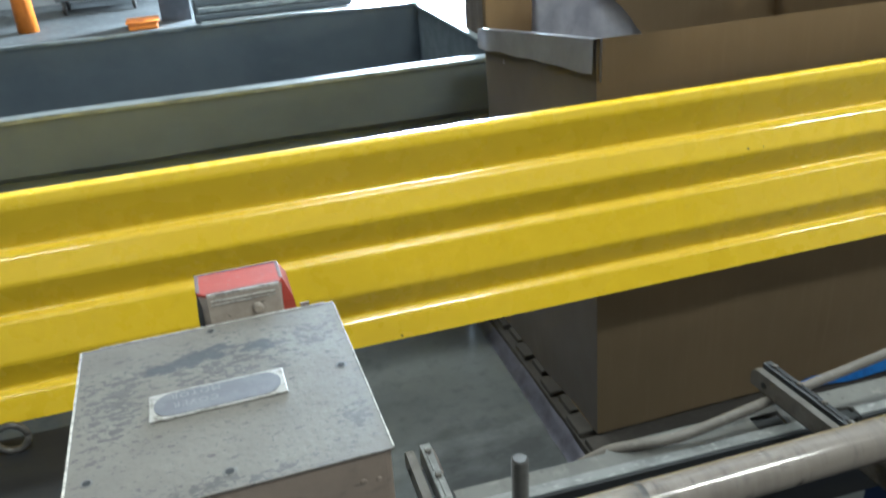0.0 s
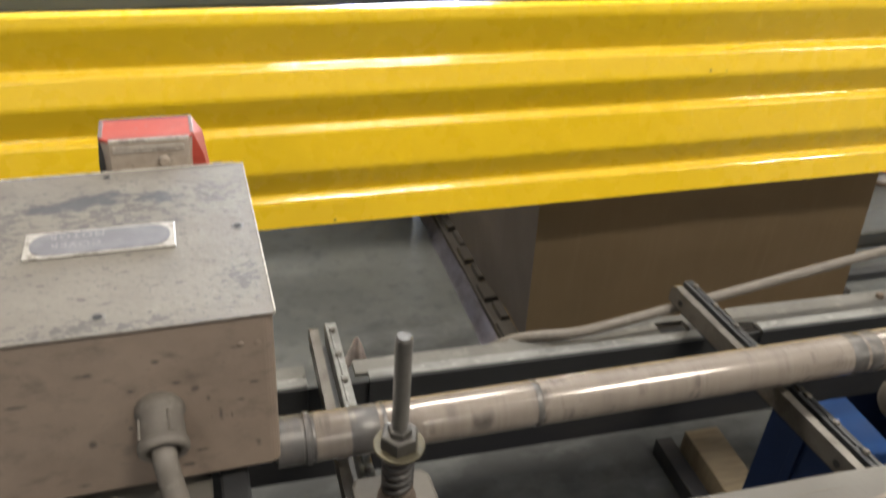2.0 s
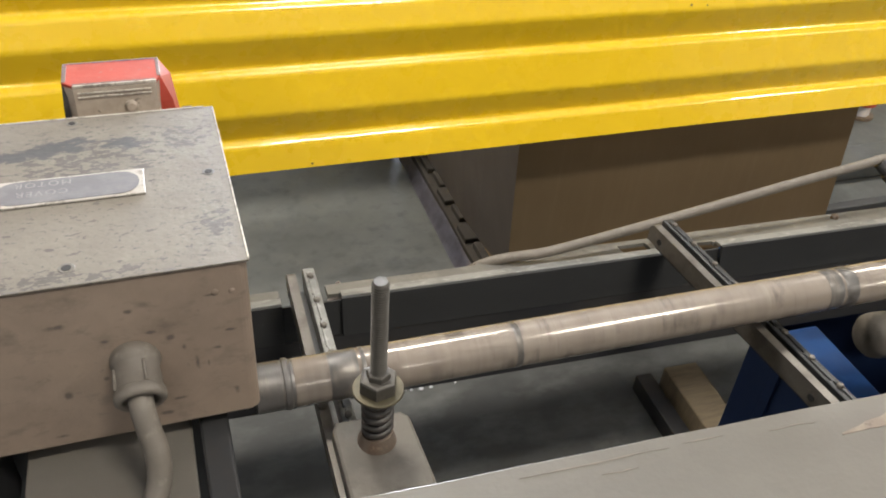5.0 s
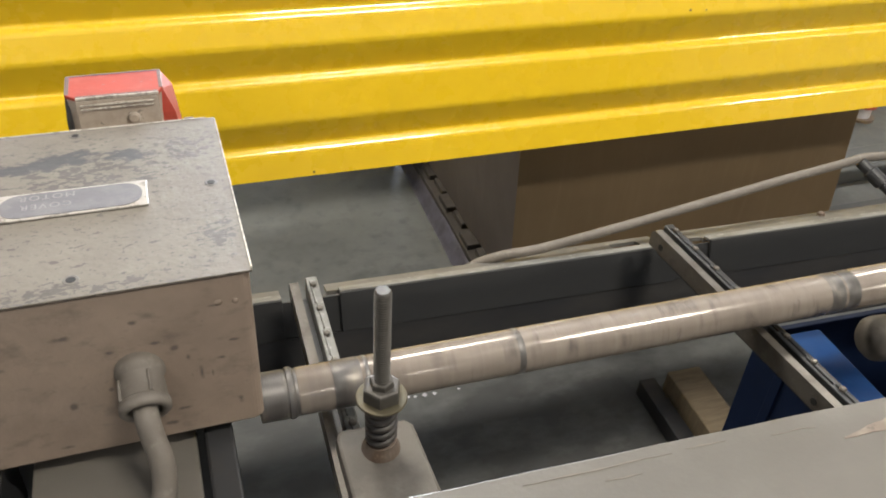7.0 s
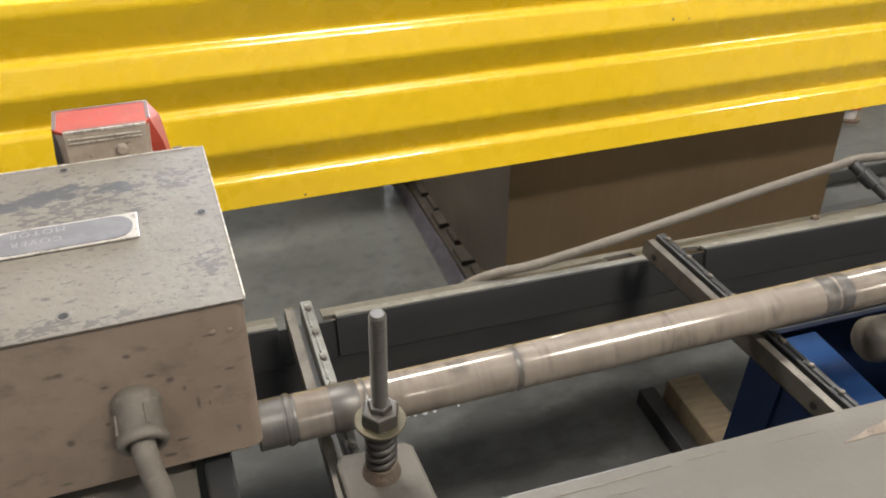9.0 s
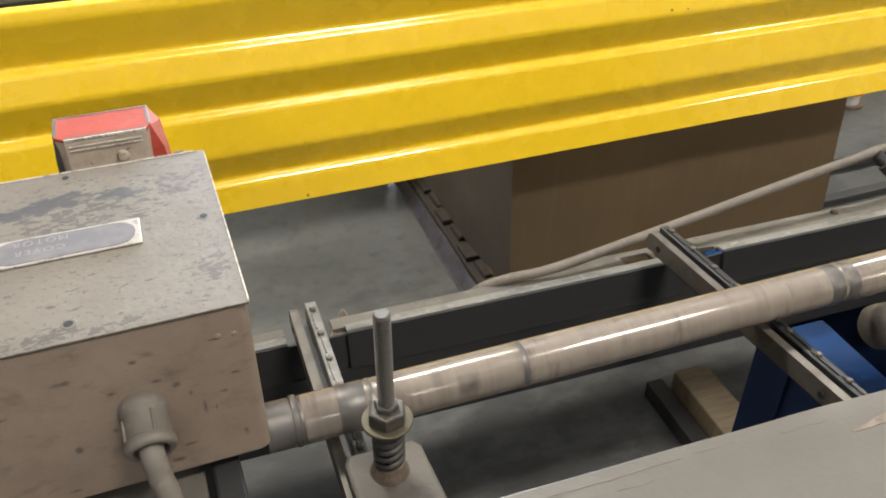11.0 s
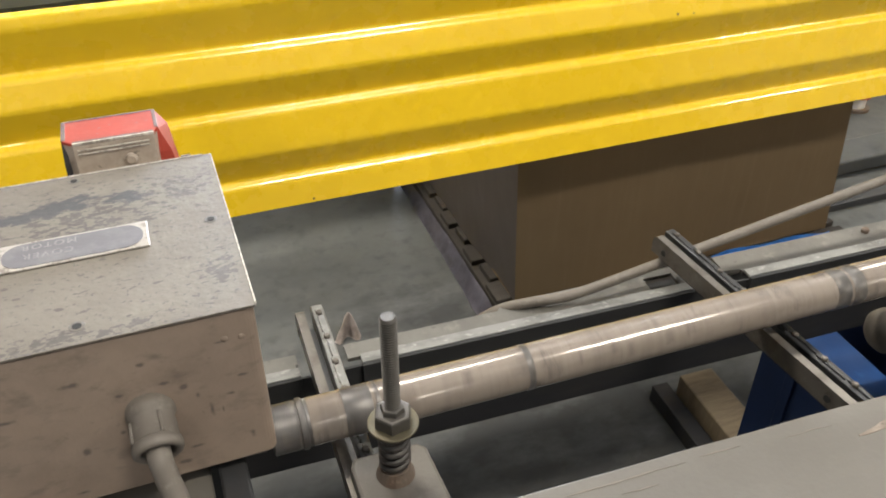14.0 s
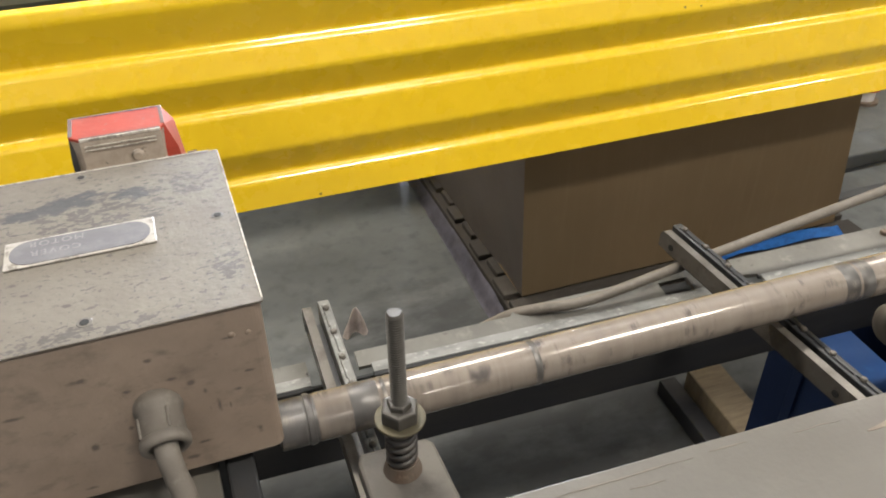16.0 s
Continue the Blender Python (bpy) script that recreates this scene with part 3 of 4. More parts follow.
    part("gland_nut", lathe(((0.030, 0.0195), (0.0315, 0.0226), (0.036, 0.0234), (0.040, 0.0230), (0.042, 0.0210), (0.0425, 0.0175), (0.039, 0.0150), (0.031, 0.0140)), a, a + d, 32), M["cable"], gland, "rounded gland nut", smooth=True)
    for turn in (0.35, 1.9, 3.5, 5.1):
        n = (Matrix.Rotation(turn, 3, d) @ d.orthogonal()).normalized()
        part("rib", tube((a + d * 0.009 + n * 0.0203, a + d * 0.019 + n * 0.0208, a + d * 0.030 + n * 0.0212), 0.0018, 8, 4), M["cable"], gland, smooth=True)
    e = a + d * 0.030
    part("power_cable", tube((e, e + d * 0.018, e + d * 0.028 + Vector((0.002, 0, -0.012)), e + Vector((0.007, -0.040, -0.045)), e + Vector((0.004, -0.054, -0.070)), e + Vector((-0.010, -0.074, -0.088)), e + Vector((-0.040, -0.100, -0.0935)), e + Vector((-0.095, -0.130, -0.0935)), e + Vector((-0.18, -0.155, -0.12)), e + Vector((-0.24, -0.165, -0.30))), 0.0112, 18), M["cable"], t, "thick dusty grey power cable", smooth=True)
    # support under the housing
    part("mounting_plate", box(-0.19, -0.034, 0.50, 0.90, 0.872, 0.884, 0.002), M["beige"], t, "dirty beige mounting plate")
    part("mounting_beam", box(-0.026, 0.003, 0.46, 0.90, 0.80, 0.892, 0.003), M["dark_steel"], t)
    part("mounting_beam", box(-0.25, -0.215, 0.46, 0.90, 0.80, 0.894, 0.003), M["dark_steel"], t)
    part("pedestal", box(-0.24, -0.01, 0.70, 0.88, 0.0, 0.872, 0.004), M["dark_steel"], t)


motor_housing()


def low_dark_box():
    # box added to fill the dark area left of the housing
    t = thing("low_dark_box", (-0.62, 1.2, 0.0), "low black steel box with a lifting eye", "cabinet")
    part("body", box(-1.10, -0.34, 0.98, 1.56, 0.0, 0.573, 0.006), M["dark_steel"], t)
    part("top_panel", box(-1.11, -0.33, 0.97, 1.57, 0.573, 0.585, 0.003), M["web"], t, "flat black top panel")
    ring = [(-0.546 + 0.030 * math.cos(a), 1.517, 0.619 + 0.030 * math.sin(a)) for a in (2 * math.pi * k / 20 for k in range(21))]
    part("lifting_eye", tube(ring, 0.007, 10, 1), M["steel"], t, "grey steel lifting eye", smooth=True)
    for x in (-1.06, -0.38):
        for y in (1.02, 1.52):
            part("screw", lathe(((0, 0.007), (0.004, 0.007), (0.006, 0.004)), (x, y, 0.585), (x, y, 1), 12), M["steel"], t)


low_dark_box()


def beacon_box():
    t = thing("signal_box", (-0.1, 1.06, 0.0), "beige sheet box with a worn red painted top", "control box", space=MF @ Matrix.Translation((-0.085, 1.03, 0)) @ Matrix.Rotation(radians(2.4), 4, "Z") @ Matrix.Translation((0.085, -1.03, 0)))
    x0, x1, y0, zt = -0.140, -0.030, 0.997, 1.110
    side = [(y0 + 0.006, 0.955), (y0 + 0.006, zt - 0.012), (y0 + 0.012, zt - 0.001), (y0 + 0.060, zt - 0.001), (y0 + 0.095, zt - 0.035), (y0 + 0.11, 0.955)]
    part("body", plate([(x0 + 0.012, y0), (x1 - 0.006, y0), (x1 - 0.001, y0 + 0.012), (x1 - 0.001, y0 + 0.07), (x0 + 0.001, y0 + 0.07), (x0 + 0.001, y0 + 0.012)], 0.955, zt - 0.002, 0.002), M["box_beige"], t)
    part("red_top", plate([(x0 + 0.012, y0 + 0.001), (x1 - 0.005, y0 + 0.001), (x1, y0 + 0.012), (x1, y0 + 0.064), (x0, y0 + 0.064), (x0, y0 + 0.012)], zt - 0.003, zt + 0.001, 0.0012), M["red"], t, "worn red painted top")
    for nm, xt, xb, mat in (("red_side", x1, x1 + 0.026, M["red"]), ("dark_side", x0, x0 - 0.006, M["dark_steel"])):
        bm = bmesh.new()
        inner = xt - 0.004 if xb > xt else xt + 0.004
        ring = [(y0 + 0.012, zt - 0.001), (y0 + 0.064, zt - 0.001), (y0 + 0.095, zt - 0.035), (y0 + 0.11, 0.955), (y0 + 0.004, 0.955), (y0 + 0.006, zt - 0.03)]
        a = [bm.verts.new((inner, y, z)) for y, z in ring]
        b = [bm.verts.new((xt + (xb - xt) * min(1, (zt - z) / 0.07), y, z)) for y, z in ring]
        bm.faces.new(a)
        bm.faces.new(b[::-1])
        for k in range(6):
            bm.faces.new((a[k], b[k], b[(k + 1) % 6], a[(k + 1) % 6]))
        bmesh.ops.recalc_face_normals(bm, faces=bm.faces[:])
        part(nm, bm, mat, t)
    part("rubbed_edge", box(x0 + 0.012, x1 - 0.005, y0 - 0.0006, y0 + 0.0012, zt - 0.002, zt + 0.0014, 0.0004), M["bright_edge"], t)
    for b in ((x0 - 0.0004, x0 + 0.0045, y0 + 0.012, y0 + 0.064), (x1 - 0.004, x1 + 0.0006, y0 + 0.012, y0 + 0.064), (x0 + 0.004, x1 - 0.004, y0 + 0.060, y0 + 0.0646), (x0 + 0.012, x1 - 0.006, y0 + 0.0015, y0 + 0.0055)):
        part("worn_rim", box(*b, zt - 0.0005, zt + 0.0014, 0.0004), M["rim_wear"], t, "paint rubbed to grey along the edge")
    for z in (1.0955, 1.1005):
        part("slot_lip", box(x0 + 0.016, x1 - 0.012, y0 - 0.002, y0 + 0.001, z, z + 0.0016, 0.0005), M["bright_edge"], t)
    part("screw", lathe(((0, 0.0075), (0.004, 0.0075), (0.007, 0.005)), (-0.067, y0 + 0.001, 1.081), (-0.067, -1, 1.081), 14), M["box_beige"], t)
    part("screw", lathe(((0, 0.003), (0.012, 0.003)), (x1 + 0.020, y0 + 0.03, 1.055), (1, y0 + 0.03, 1.055), 8), M["rust"], t)
    part("bracket", box(-0.13, -0.04, 0.95, 1.09, 0.93, 0.955, 0.002), M["dark_steel"], t)
    part("post", box(-0.110, -0.060, 1.03, 1.08, 0.0, 0.93, 0.003), M["dark_steel"], t)


beacon_box()

# ---- drive roller ----
RB = (0.042, 0.685, 0.891)
RS = Matrix.Translation(RB) @ Matrix.Rotation(radians(-0.75), 4, "Z") @ Matrix.Translation([-c for c in RB])


def drive_roller():
    t = thing("drive_roller", RB, "long beige painted steel drive roller with worn bands", "roller", space=RS)
    x, y, z = RB
    end = (x + 1, y, z)
    r = 0.0270
    part("tube", lathe(((0.034, r - 0.0006), (0.035, r), (1.60, r), (1.602, r - 0.001)), RB, end, 48), M["roller"], t, smooth=True)
    part("end_collar", lathe(((-0.008, r - 0.0006), (-0.007, r + 0.0004), (0.020, r + 0.0004), (0.021, r - 0.0002), (0.0225, r - 0.0002), (0.0235, r + 0.0016), (0.0270, r + 0.0020), (0.0295, r + 0.0014), (0.031, r - 0.0004), (0.0345, r - 0.0006)), RB, end, 40), M["roller_bare"], t, "bare steel end collar")
    for a, b in ((0.072, 0.104), (0.108, 0.113), (0.288, 0.296), (0.726, 0.748), (0.752, 0.772)):
        part("worn_band", lathe(((a, r), (a + 0.0005, r + 0.0002), (b - 0.0005, r + 0.0002), (b, r)), RB, end, 48), M["roller_bare"], t, "band worn to bare steel", smooth=True)
    part("shaft", lathe(((-0.04, 0.012), (0.005, 0.012)), RB, end, 20), M["steel"], t)
    return t


roller = drive_roller()


def roller_support():
    t = thing("bearing_stand", (1.66, 0.72, 0), "dark steel stand with a bearing block", "bearing stand", space=RS)
    part("block", box(1.645, 1.70, 0.64, 0.73, 0.83, 0.945, 0.008), M["dark_steel"], t)
    part("leg", box(1.65, 1.695, 0.655, 0.715, 0, 0.83, 0.003), M["dark_steel"], t)


roller_support()


# ---- chain rails ----
def chain_rail(name, xf, yf, xn, yn, ztop, wide, label, track):
    t = thing(name, (xf, yf, 0), label, "conveyor rail", "chain rails", space=MF)
    length = math.hypot(xn - xf, yn - yf)
    turn = math.atan2(xn - xf, -(yn - yf))
    spin = Matrix.Translation((xf, yf, 0)) @ Matrix.Rotation(turn, 4, "Z")

    def put(nm, bm, mat, parent, lab="", smooth=False):
        bmesh.ops.transform(bm, matrix=spin, verts=bm.verts)
        return part(nm, bm, mat, parent, lab, smooth)
    # local: x across, -y towards the near end
    bar = bmesh.new()
    out = [(0.0, ztop - 0.030)] + [(-0.012 + 0.012 * math.sin(a), ztop - 0.012 + 0.012 * math.cos(a)) for a in (radians(90 - 15 * k) for k in range(7))] + [(-length, ztop), (-length, ztop - 0.030)]
    bar = prism(out, -wide / 2 - 0.006, -wide / 2 + 0.006)
    b = put("side_bar", bar, M["steel"], t)
    put("chain_track", box(wide / 2 - 0.010, wide / 2 + 0.006, -length, 0.006, ztop - 0.040, ztop - 0.004, 0.002), track, t)
    put("spacer", box(-wide / 2 + 0.004, wide / 2 - 0.008, -length, -0.01, ztop - 0.042, ztop - 0.032), M["dark_steel"], t)
    n = int(length / 0.0508)
    for k in range(n):
        y = -0.004 - 0.0508 * k
        l = box(wide / 2 - 0.006 + 0.002 * (k % 2), wide / 2 - 0.003 + 0.002 * (k % 2), y - 0.049, y + 0.0, ztop - 0.008, ztop - 0.0015, 0.002)
        put("chain_link", l, track, t)
        put("chain_pin", lathe(((0, 0.0044), (0.003, 0.0044), (0.0045, 0.003)), (wide / 2 - 0.002, y - 0.011, ztop - 0.003), (wide / 2 - 0.002, y - 0.011, 2), 10), M["steel"], t)
    for y in (-0.03, -length + 0.08):
        put("bolt_hole", lathe(((0, 0.005), (0.001, 0.005)), (-wide / 2 - 0.0068, y, ztop - 0.017), (-wide / 2 - 1, y, ztop - 0.017), 12), M["hole"], t)
    for y in (-length + 0.05,):
        put("leg", box(-0.012, 0.012, y - 0.015, y + 0.015, 0.0, ztop - 0.042), M["dark_steel"], t)


chain_rail("chain_rail", 0.679, 0.943, 0.7195, 0.50, 0.850, 0.030, "grimy steel conveyor rail carrying a roller chain", M["dark_steel"])
chain_rail("chain_rail", 0.1165, 0.934, 0.1225, 0.44, 0.850, 0.027, "worn steel conveyor rail carrying a roller chain", M["flange"])


# ---- spring bolt on its arm ----
def spring_bolt():
    t = thing("tension_bolt", (0.150, 0.603, 0.0), "long threaded stud with nut, washer and spring on an arm", "bolt", space=MF)
    cx, cy = 0.150, 0.603
    part("arm", plate([(0.106, 0.625), (0.112, 0.637), (0.184, 0.637), (0.192, 0.628), (0.206, 0.40), (0.112, 0.40)], 0.8535, 0.872, 0.004), M["arm"], t, "dusty beige steel arm")
    part("arm_post", box(0.118, 0.19, 0.42, 0.50, 0.0, 0.852, 0.003), M["dark_steel"], t)
    stud = [(0, 0.0082)]
    z = 0.872
    while z < 1.083:
        h = z - 0.872
        stud += [(h, 0.0056), (h + 0.0012, 0.0085), (h + 0.0018, 0.0085), (h + 0.0029, 0.0056)]
        z += 0.0030
    stud += [(0.2135, 0.0080), (0.2155, 0.0066)]
    part("stud", lathe(stud, (cx, cy, 0.872), (cx, cy, 2), 20), M["bolt"], t, "threaded steel stud")
    hexa = [(cx + 0.0200 * math.cos(radians(60 * k + 12)), cy + 0.0200 * math.sin(radians(60 * k + 12))) for k in range(6)]
    part("nut", plate(hexa, 0.951, 0.967, 0.003), M["bolt"], t, "grimy hexagon nut")
    hexb = [(cx + 0.0125 * math.cos(radians(60 * k + 31)), cy + 0.0125 * math.sin(radians(60 * k + 31))) for k in range(6)]
    part("nut", plate(hexb, 0.967, 0.974, 0.002), M["bolt"], t, "grimy hexagon nut")
    part("washer", lathe(((0, 0.0255), (0.0008, 0.0262), (0.0024, 0.0262), (0.0032, 0.0255)), (cx, cy, 0.9475), (cx, cy, 2), 36), M["brass"], t, "brassy zinc washer")
    s = part("spring", coil((cx, cy), 0.0132, 0.0040, 0.886, 0.944, 5.5), M["rubber"], t, "dark greasy coil spring", smooth=True)
    part("sleeve", lathe(((0, 0.0112), (0.068, 0.0112)), (cx, cy, 0.878), (cx, cy, 2), 20), M["rubber"], s)
    part("collar", lathe(((0, 0.021), (0.004, 0.020), (0.012, 0.0175), (0.016, 0.0165)), (cx, cy, 0.871), (cx, cy, 2), 24), M["rust"], t, "rusty welded collar")


spring_bolt()


# ---- near machine frame ----
def near_frame():
    t = thing("machine_frame", (0.8, 0.2, 0.0), "broad beige painted machine frame beam, scratched", "machine frame", space=MF)
    xs = [0.02 + 1.9 * k / 60 for k in range(61)]
    out = [(x, 0.444 + 0.0016 * noise.noise((x * 9, 3, 0))) for x in xs] + [(1.92, -0.12), (0.02, -0.12)]
    part("top_plate", plate(out, 0.975, 1.0, 0.0012), M["beige"], t)
    part("front_web", box(0.04, 1.9, 0.425, 0.437, 0.80, 0.975), M["beige"], t)
    for x in (0.06, 1.84):
        part("leg", box(x, x + 0.06, 0.10, 0.17, 0, 0.975, 0.004), M["dark_steel"], t)
    rng = random.Random(9)
    pts_hi, pts_lo = [], []
    for k in range(13):
        u = k / 12
        x = 0.535 + 0.12 * u
        mid, half = 0.409 + 0.012 * u, 0.0008 + 0.012 * u
        pts_hi.append((x, mid + half * (0.8 + 0.4 * rng.random())))
        pts_lo.append((x, mid - half * (0.8 + 0.4 * rng.random())))
    part("bare_scratch", plate(pts_lo + pts_hi[::-1], 0.9998, 1.0006), M["primer"], t, "long scratch down to primer")
    for xa, xb, yc, w in ((0.23, 0.37, 0.4315, 0.0011), (0.385, 0.425, 0.433, 0.0009), (0.30, 0.335, 0.4185, 0.0013), (0.47, 0.52, 0.428, 0.0008)):
        up, dn = [], []
        for k in range(15):
            u = k / 14
            c = yc + 0.0015 * noise.noise((xa * 40 + u * 3, 0, 1))
            h = w * (0.15 + abs(noise.noise((u * 9, xa * 30, 5)))) * 2 * math.sin(math.pi * min(0.98, max(0.02, u)))
            up.append((xa + (xb - xa) * u, c + h))
            dn.append((xa + (xb - xa) * u, c - h))
        part("scrape", plate(dn + up[::-1], 0.9998, 1.0004), M["scrape"], t, "dark scrape in the paint")
    return t


near_frame()


def round_stop():
    t = thing("round_stop", (0.98, 0.69, 0), "beige rounded steel stop on a post", "machine part", space=MF)
    part("bar", lathe(((0, 0.012), (0.004, 0.024), (0.012, 0.031), (0.022, 0.033), (0.40, 0.033)), (0.868, 0.687, 0.80), (1.6, 0.632, 0.80), 28), M["arm"], t, smooth=True)
    part("post", box(1.17, 1.22, 0.635, 0.69, 0, 0.77), M["dark_steel"], t)


round_stop()

# ---- swinging table ----
PIVOT = (0.0, 0.9225, 0.475)
LEVER = 0.3085
SIZE = 1.09


def swing_table():
    t = new("swing_table")
    t.matrix_world = MF @ Matrix.Translation(PIVOT)
    tagged(t, "swinging steel table with black plates and a cable", "machine table")
    tilt = Matrix.Translation((0, 0, LEVER)) @ Matrix.Rotation(radians(-7), 4, "X") @ Matrix.Scale(SIZE, 4)
    lean = Matrix.Translation((0, 0, LEVER)) @ Matrix.Rotation(radians(-12), 4, "X") @ Matrix.Scale(SIZE, 4)

    def put(nm, bm, mat, parent, lab="", smooth=False, by=None):
        bmesh.ops.transform(bm, matrix=by or tilt, verts=bm.verts)
        return part(nm, bm, mat, parent, lab, smooth)
    # local: front edge at y 0, z 0; the deck runs back along y
    plates = ((-0.42, 0.082), (0.160, 0.677), (0.737, 1.42))
    for x0, x1 in plates:
        p = put("front_plate", box(x0, x1, -0.002, 0.004, -0.058, 0.0, 0.0008), M["black_plate"], t, "black coated front plate")
        put("flange", box(x0 + 0.001, x1, 0.004, 0.020, -0.004, 0.0006, 0.0006), M["flange"], t, "scraped steel flange")
        put("end_lip", box(x1 - 0.003, x1 - 0.0005, 0.004, 0.03, -0.05, -0.004), M["black_plate"], p)
    # black plates added to keep the gaps between the front plates dark
    for x0, x1 in ((0.0805, 0.1605), (0.6755, 0.7375)):
        put("gap_plate", box(x0, x1, 0.0042, 0.008, -0.064, -0.006), M["black_plate"], t)
    put("lower_web", box(-0.42, 1.42, -0.001, 0.0035, -0.165, -0.0585), M["web"], t)
    # deck with a square opening beside the rail gap
    deck = box(-0.42, 0.082, 0.0205, 0.048, -0.010, -0.004)
    plate([(0.145, 0.0205), (0.145, 0.047), (0.362, 0.048), (0.372, 0.060), (0.588, 0.062), (0.588, 0.0205)], -0.010, -0.004, bm=deck)
    box(0.588, 0.634, 0.049, 0.062, -0.010, -0.004, bm=deck)
    box(0.634, 0.664, 0.0205, 0.062, -0.010, -0.004, bm=deck)
    put("deck", deck, M["deck"], t, "dusty grey deck strip with a square hole")
    put("deck", plate([(0.738, 0.0205), (0.738, 0.026), (0.712, 0.030), (0.712, 0.064), (1.42, 0.064), (1.42, 0.0205)], -0.010, -0.004), M["deck"], t)
    # black sheet added below the opening to paint its inside dark
    put("hole_dark_sheet", box(0.570, 0.660, 0.021, 0.061, -0.034, -0.028), M["hole"], t)
    put("stud_head", lathe(((0, 0.006), (0.005, 0.006), (0.007, 0.004)), (0.98, 0.048, -0.004), (0.98, 0.048, 1), 12), M["rust"], t)
    # cable over the deck, rising towards its connector
    cab = [(0.28, 0.090, -0.075), (0.33, 0.074, -0.036), (0.37, 0.058, -0.006), (0.41, 0.042, 0.008), (0.47, 0.032, 0.014), (0.60, 0.042, 0.027), (0.75, 0.052, 0.045), (0.90, 0.061, 0.064), (1.05, 0.072, 0.080), (1.075, 0.076, 0.083), (1.12, 0.080, 0.082), (1.25, 0.090, 0.070), (1.45, 0.12, 0.03)]
    put("supply_cable", tube(cab, 0.0075, 14), M["cable"], t, "dusty grey supply cable", smooth=True, by=lean)
    put("connector", lathe(((0, 0.010), (0.02, 0.010), (0.022, 0.013), (0.05, 0.013), (0.052, 0.009), (0.08, 0.009)), (1.075, 0.072, 0.078), (1.13, 0.02, 0.0), 16), M["dark_steel"], t, "dark cable connector", by=lean)
    for x in (-0.43, 1.52):
        part("lever", box(x - 0.02, x + 0.02, 0.0, 0.03, -0.02, LEVER - 0.04, 0.002), M["dark_steel"], t)
    for x in (-0.48, 1.50):
        part("axle_stub", lathe(((0, 0.018), (0.07, 0.018)), (x, 0.012, 0), (x + 1, 0.012, 0), 16), M["dark_steel"], t)
    return t


table = swing_table()


def axle_stand(x):
    t = thing("axle_stand", (x, 0.9345, 0), "dark steel stand under the table axle", "stand", "axle stands", space=MF)
    part("leg", box(x - 0.025, x + 0.025, 0.907, 0.962, 0, 0.455, 0.003), M["dark_steel"], t)
    part("block", box(x - 0.03, x + 0.03, 0.904, 0.965, 0.455, 0.502, 0.005), M["dark_steel"], t)


for xs_ in (-0.50, 1.60):
    axle_stand(xs_)


# ---- bulk carton on its pallet ----
def pallet(name, x0, x1, y0, y1, label):
    t = thing(name, (x0, y0, 0), label, "pallet")
    for k, x in enumerate((x0, (x0 + x1) / 2 - 0.04, x1 - 0.08)):
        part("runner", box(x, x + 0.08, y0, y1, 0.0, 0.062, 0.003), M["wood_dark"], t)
    rng = random.Random(4)
    n = int((y1 - y0) / 0.100)
    for k in range(n):
        y = y0 + (y1 - y0 - 0.09) * k / (n - 1)
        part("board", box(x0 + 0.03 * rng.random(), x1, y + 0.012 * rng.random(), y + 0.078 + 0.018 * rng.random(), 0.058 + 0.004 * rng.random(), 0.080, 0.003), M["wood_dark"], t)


pallet("pallet", 0.776, 1.98, 1.612, 2.64, "worn wooden pallet under the bulk carton")


def sheet(x0, x1, y0, y1, z0, z1, nx, nz, amp, seed, thick, sag=0.0):
    """A standing panel with slight waves, from one corner to the other."""
    bm = bmesh.new()
    d = Vector((x1 - x0, y1 - y0, 0))
    nrm = Vector((-d.y, d.x, 0)).normalized()
    grid = []
    for i in range(nx + 1):
        row = []
        for j in range(nz + 1):
            u, w = i / nx, j / nz
            p = Vector((x0, y0, 0)) + d * u + Vector((0, 0, z0 + (z1 - sag * u - z0) * w))
            p += nrm * amp * noise.noise((u * 3 + seed, w * 3, seed)) * math.sin(math.pi * min(max(u, 0.0), 1.0))
            row.append(bm.verts.new(p))
        grid.append(row)
    for i in range(nx):
        for j in range(nz):
            bm.faces.new((grid[i][j], grid[i + 1][j], grid[i + 1][j + 1], grid[i][j + 1]))
    bmesh.ops.solidify(bm, geom=bm.faces[:], thickness=thick)
    bmesh.ops.recalc_face_normals(bm, faces=bm.faces[:])
    return bm


def carton():
    t = thing("bulk_carton", (1.36, 2.14, 0.08), "large open brown corrugated bulk carton on a pallet", "carton")
    x0, x1, y0, y1, z0, z1 = 0.812, 1.915, 1.70, 2.42, 0.08, 1.197

    def leaning(bm):
        # both sides lean over towards the tub, the far one more
        for v in bm.verts:
            u = (v.co.x - x0) / (x1 - x0)
            a, b = 0.826 - 0.032 * v.co.z, 1.934 - 0.105 * v.co.z
            v.co.x = a + (b - a) * u
        return bm
    part("front_panel", leaning(sheet(x0, x1, y0, y0, z0, z1, 14, 10, 0.008, 1.0, 0.007)), M["card"], t, smooth=False)
    part("side_panel", leaning(sheet(x0, x0 - 0.01, y0, y1, z0, z1, 10, 8, 0.012, 2.0, 0.007, 0.105)), M["card_pale"], t, "pale lined carton side")
    part("side_panel", leaning(sheet(x1, x1, y0, y1, z0, z1, 10, 8, 0.012, 3.0, 0.007)), M["card"], t)
    part("back_panel", leaning(sheet(x0, x1, y1, y1, z0, z1, 10, 8, 0.012, 4.0, 0.007)), M["card"], t)
    part("bottom", leaning(box(x0, x1, y0, y1, z0, z0 + 0.008)), M["card"], t)


carton()


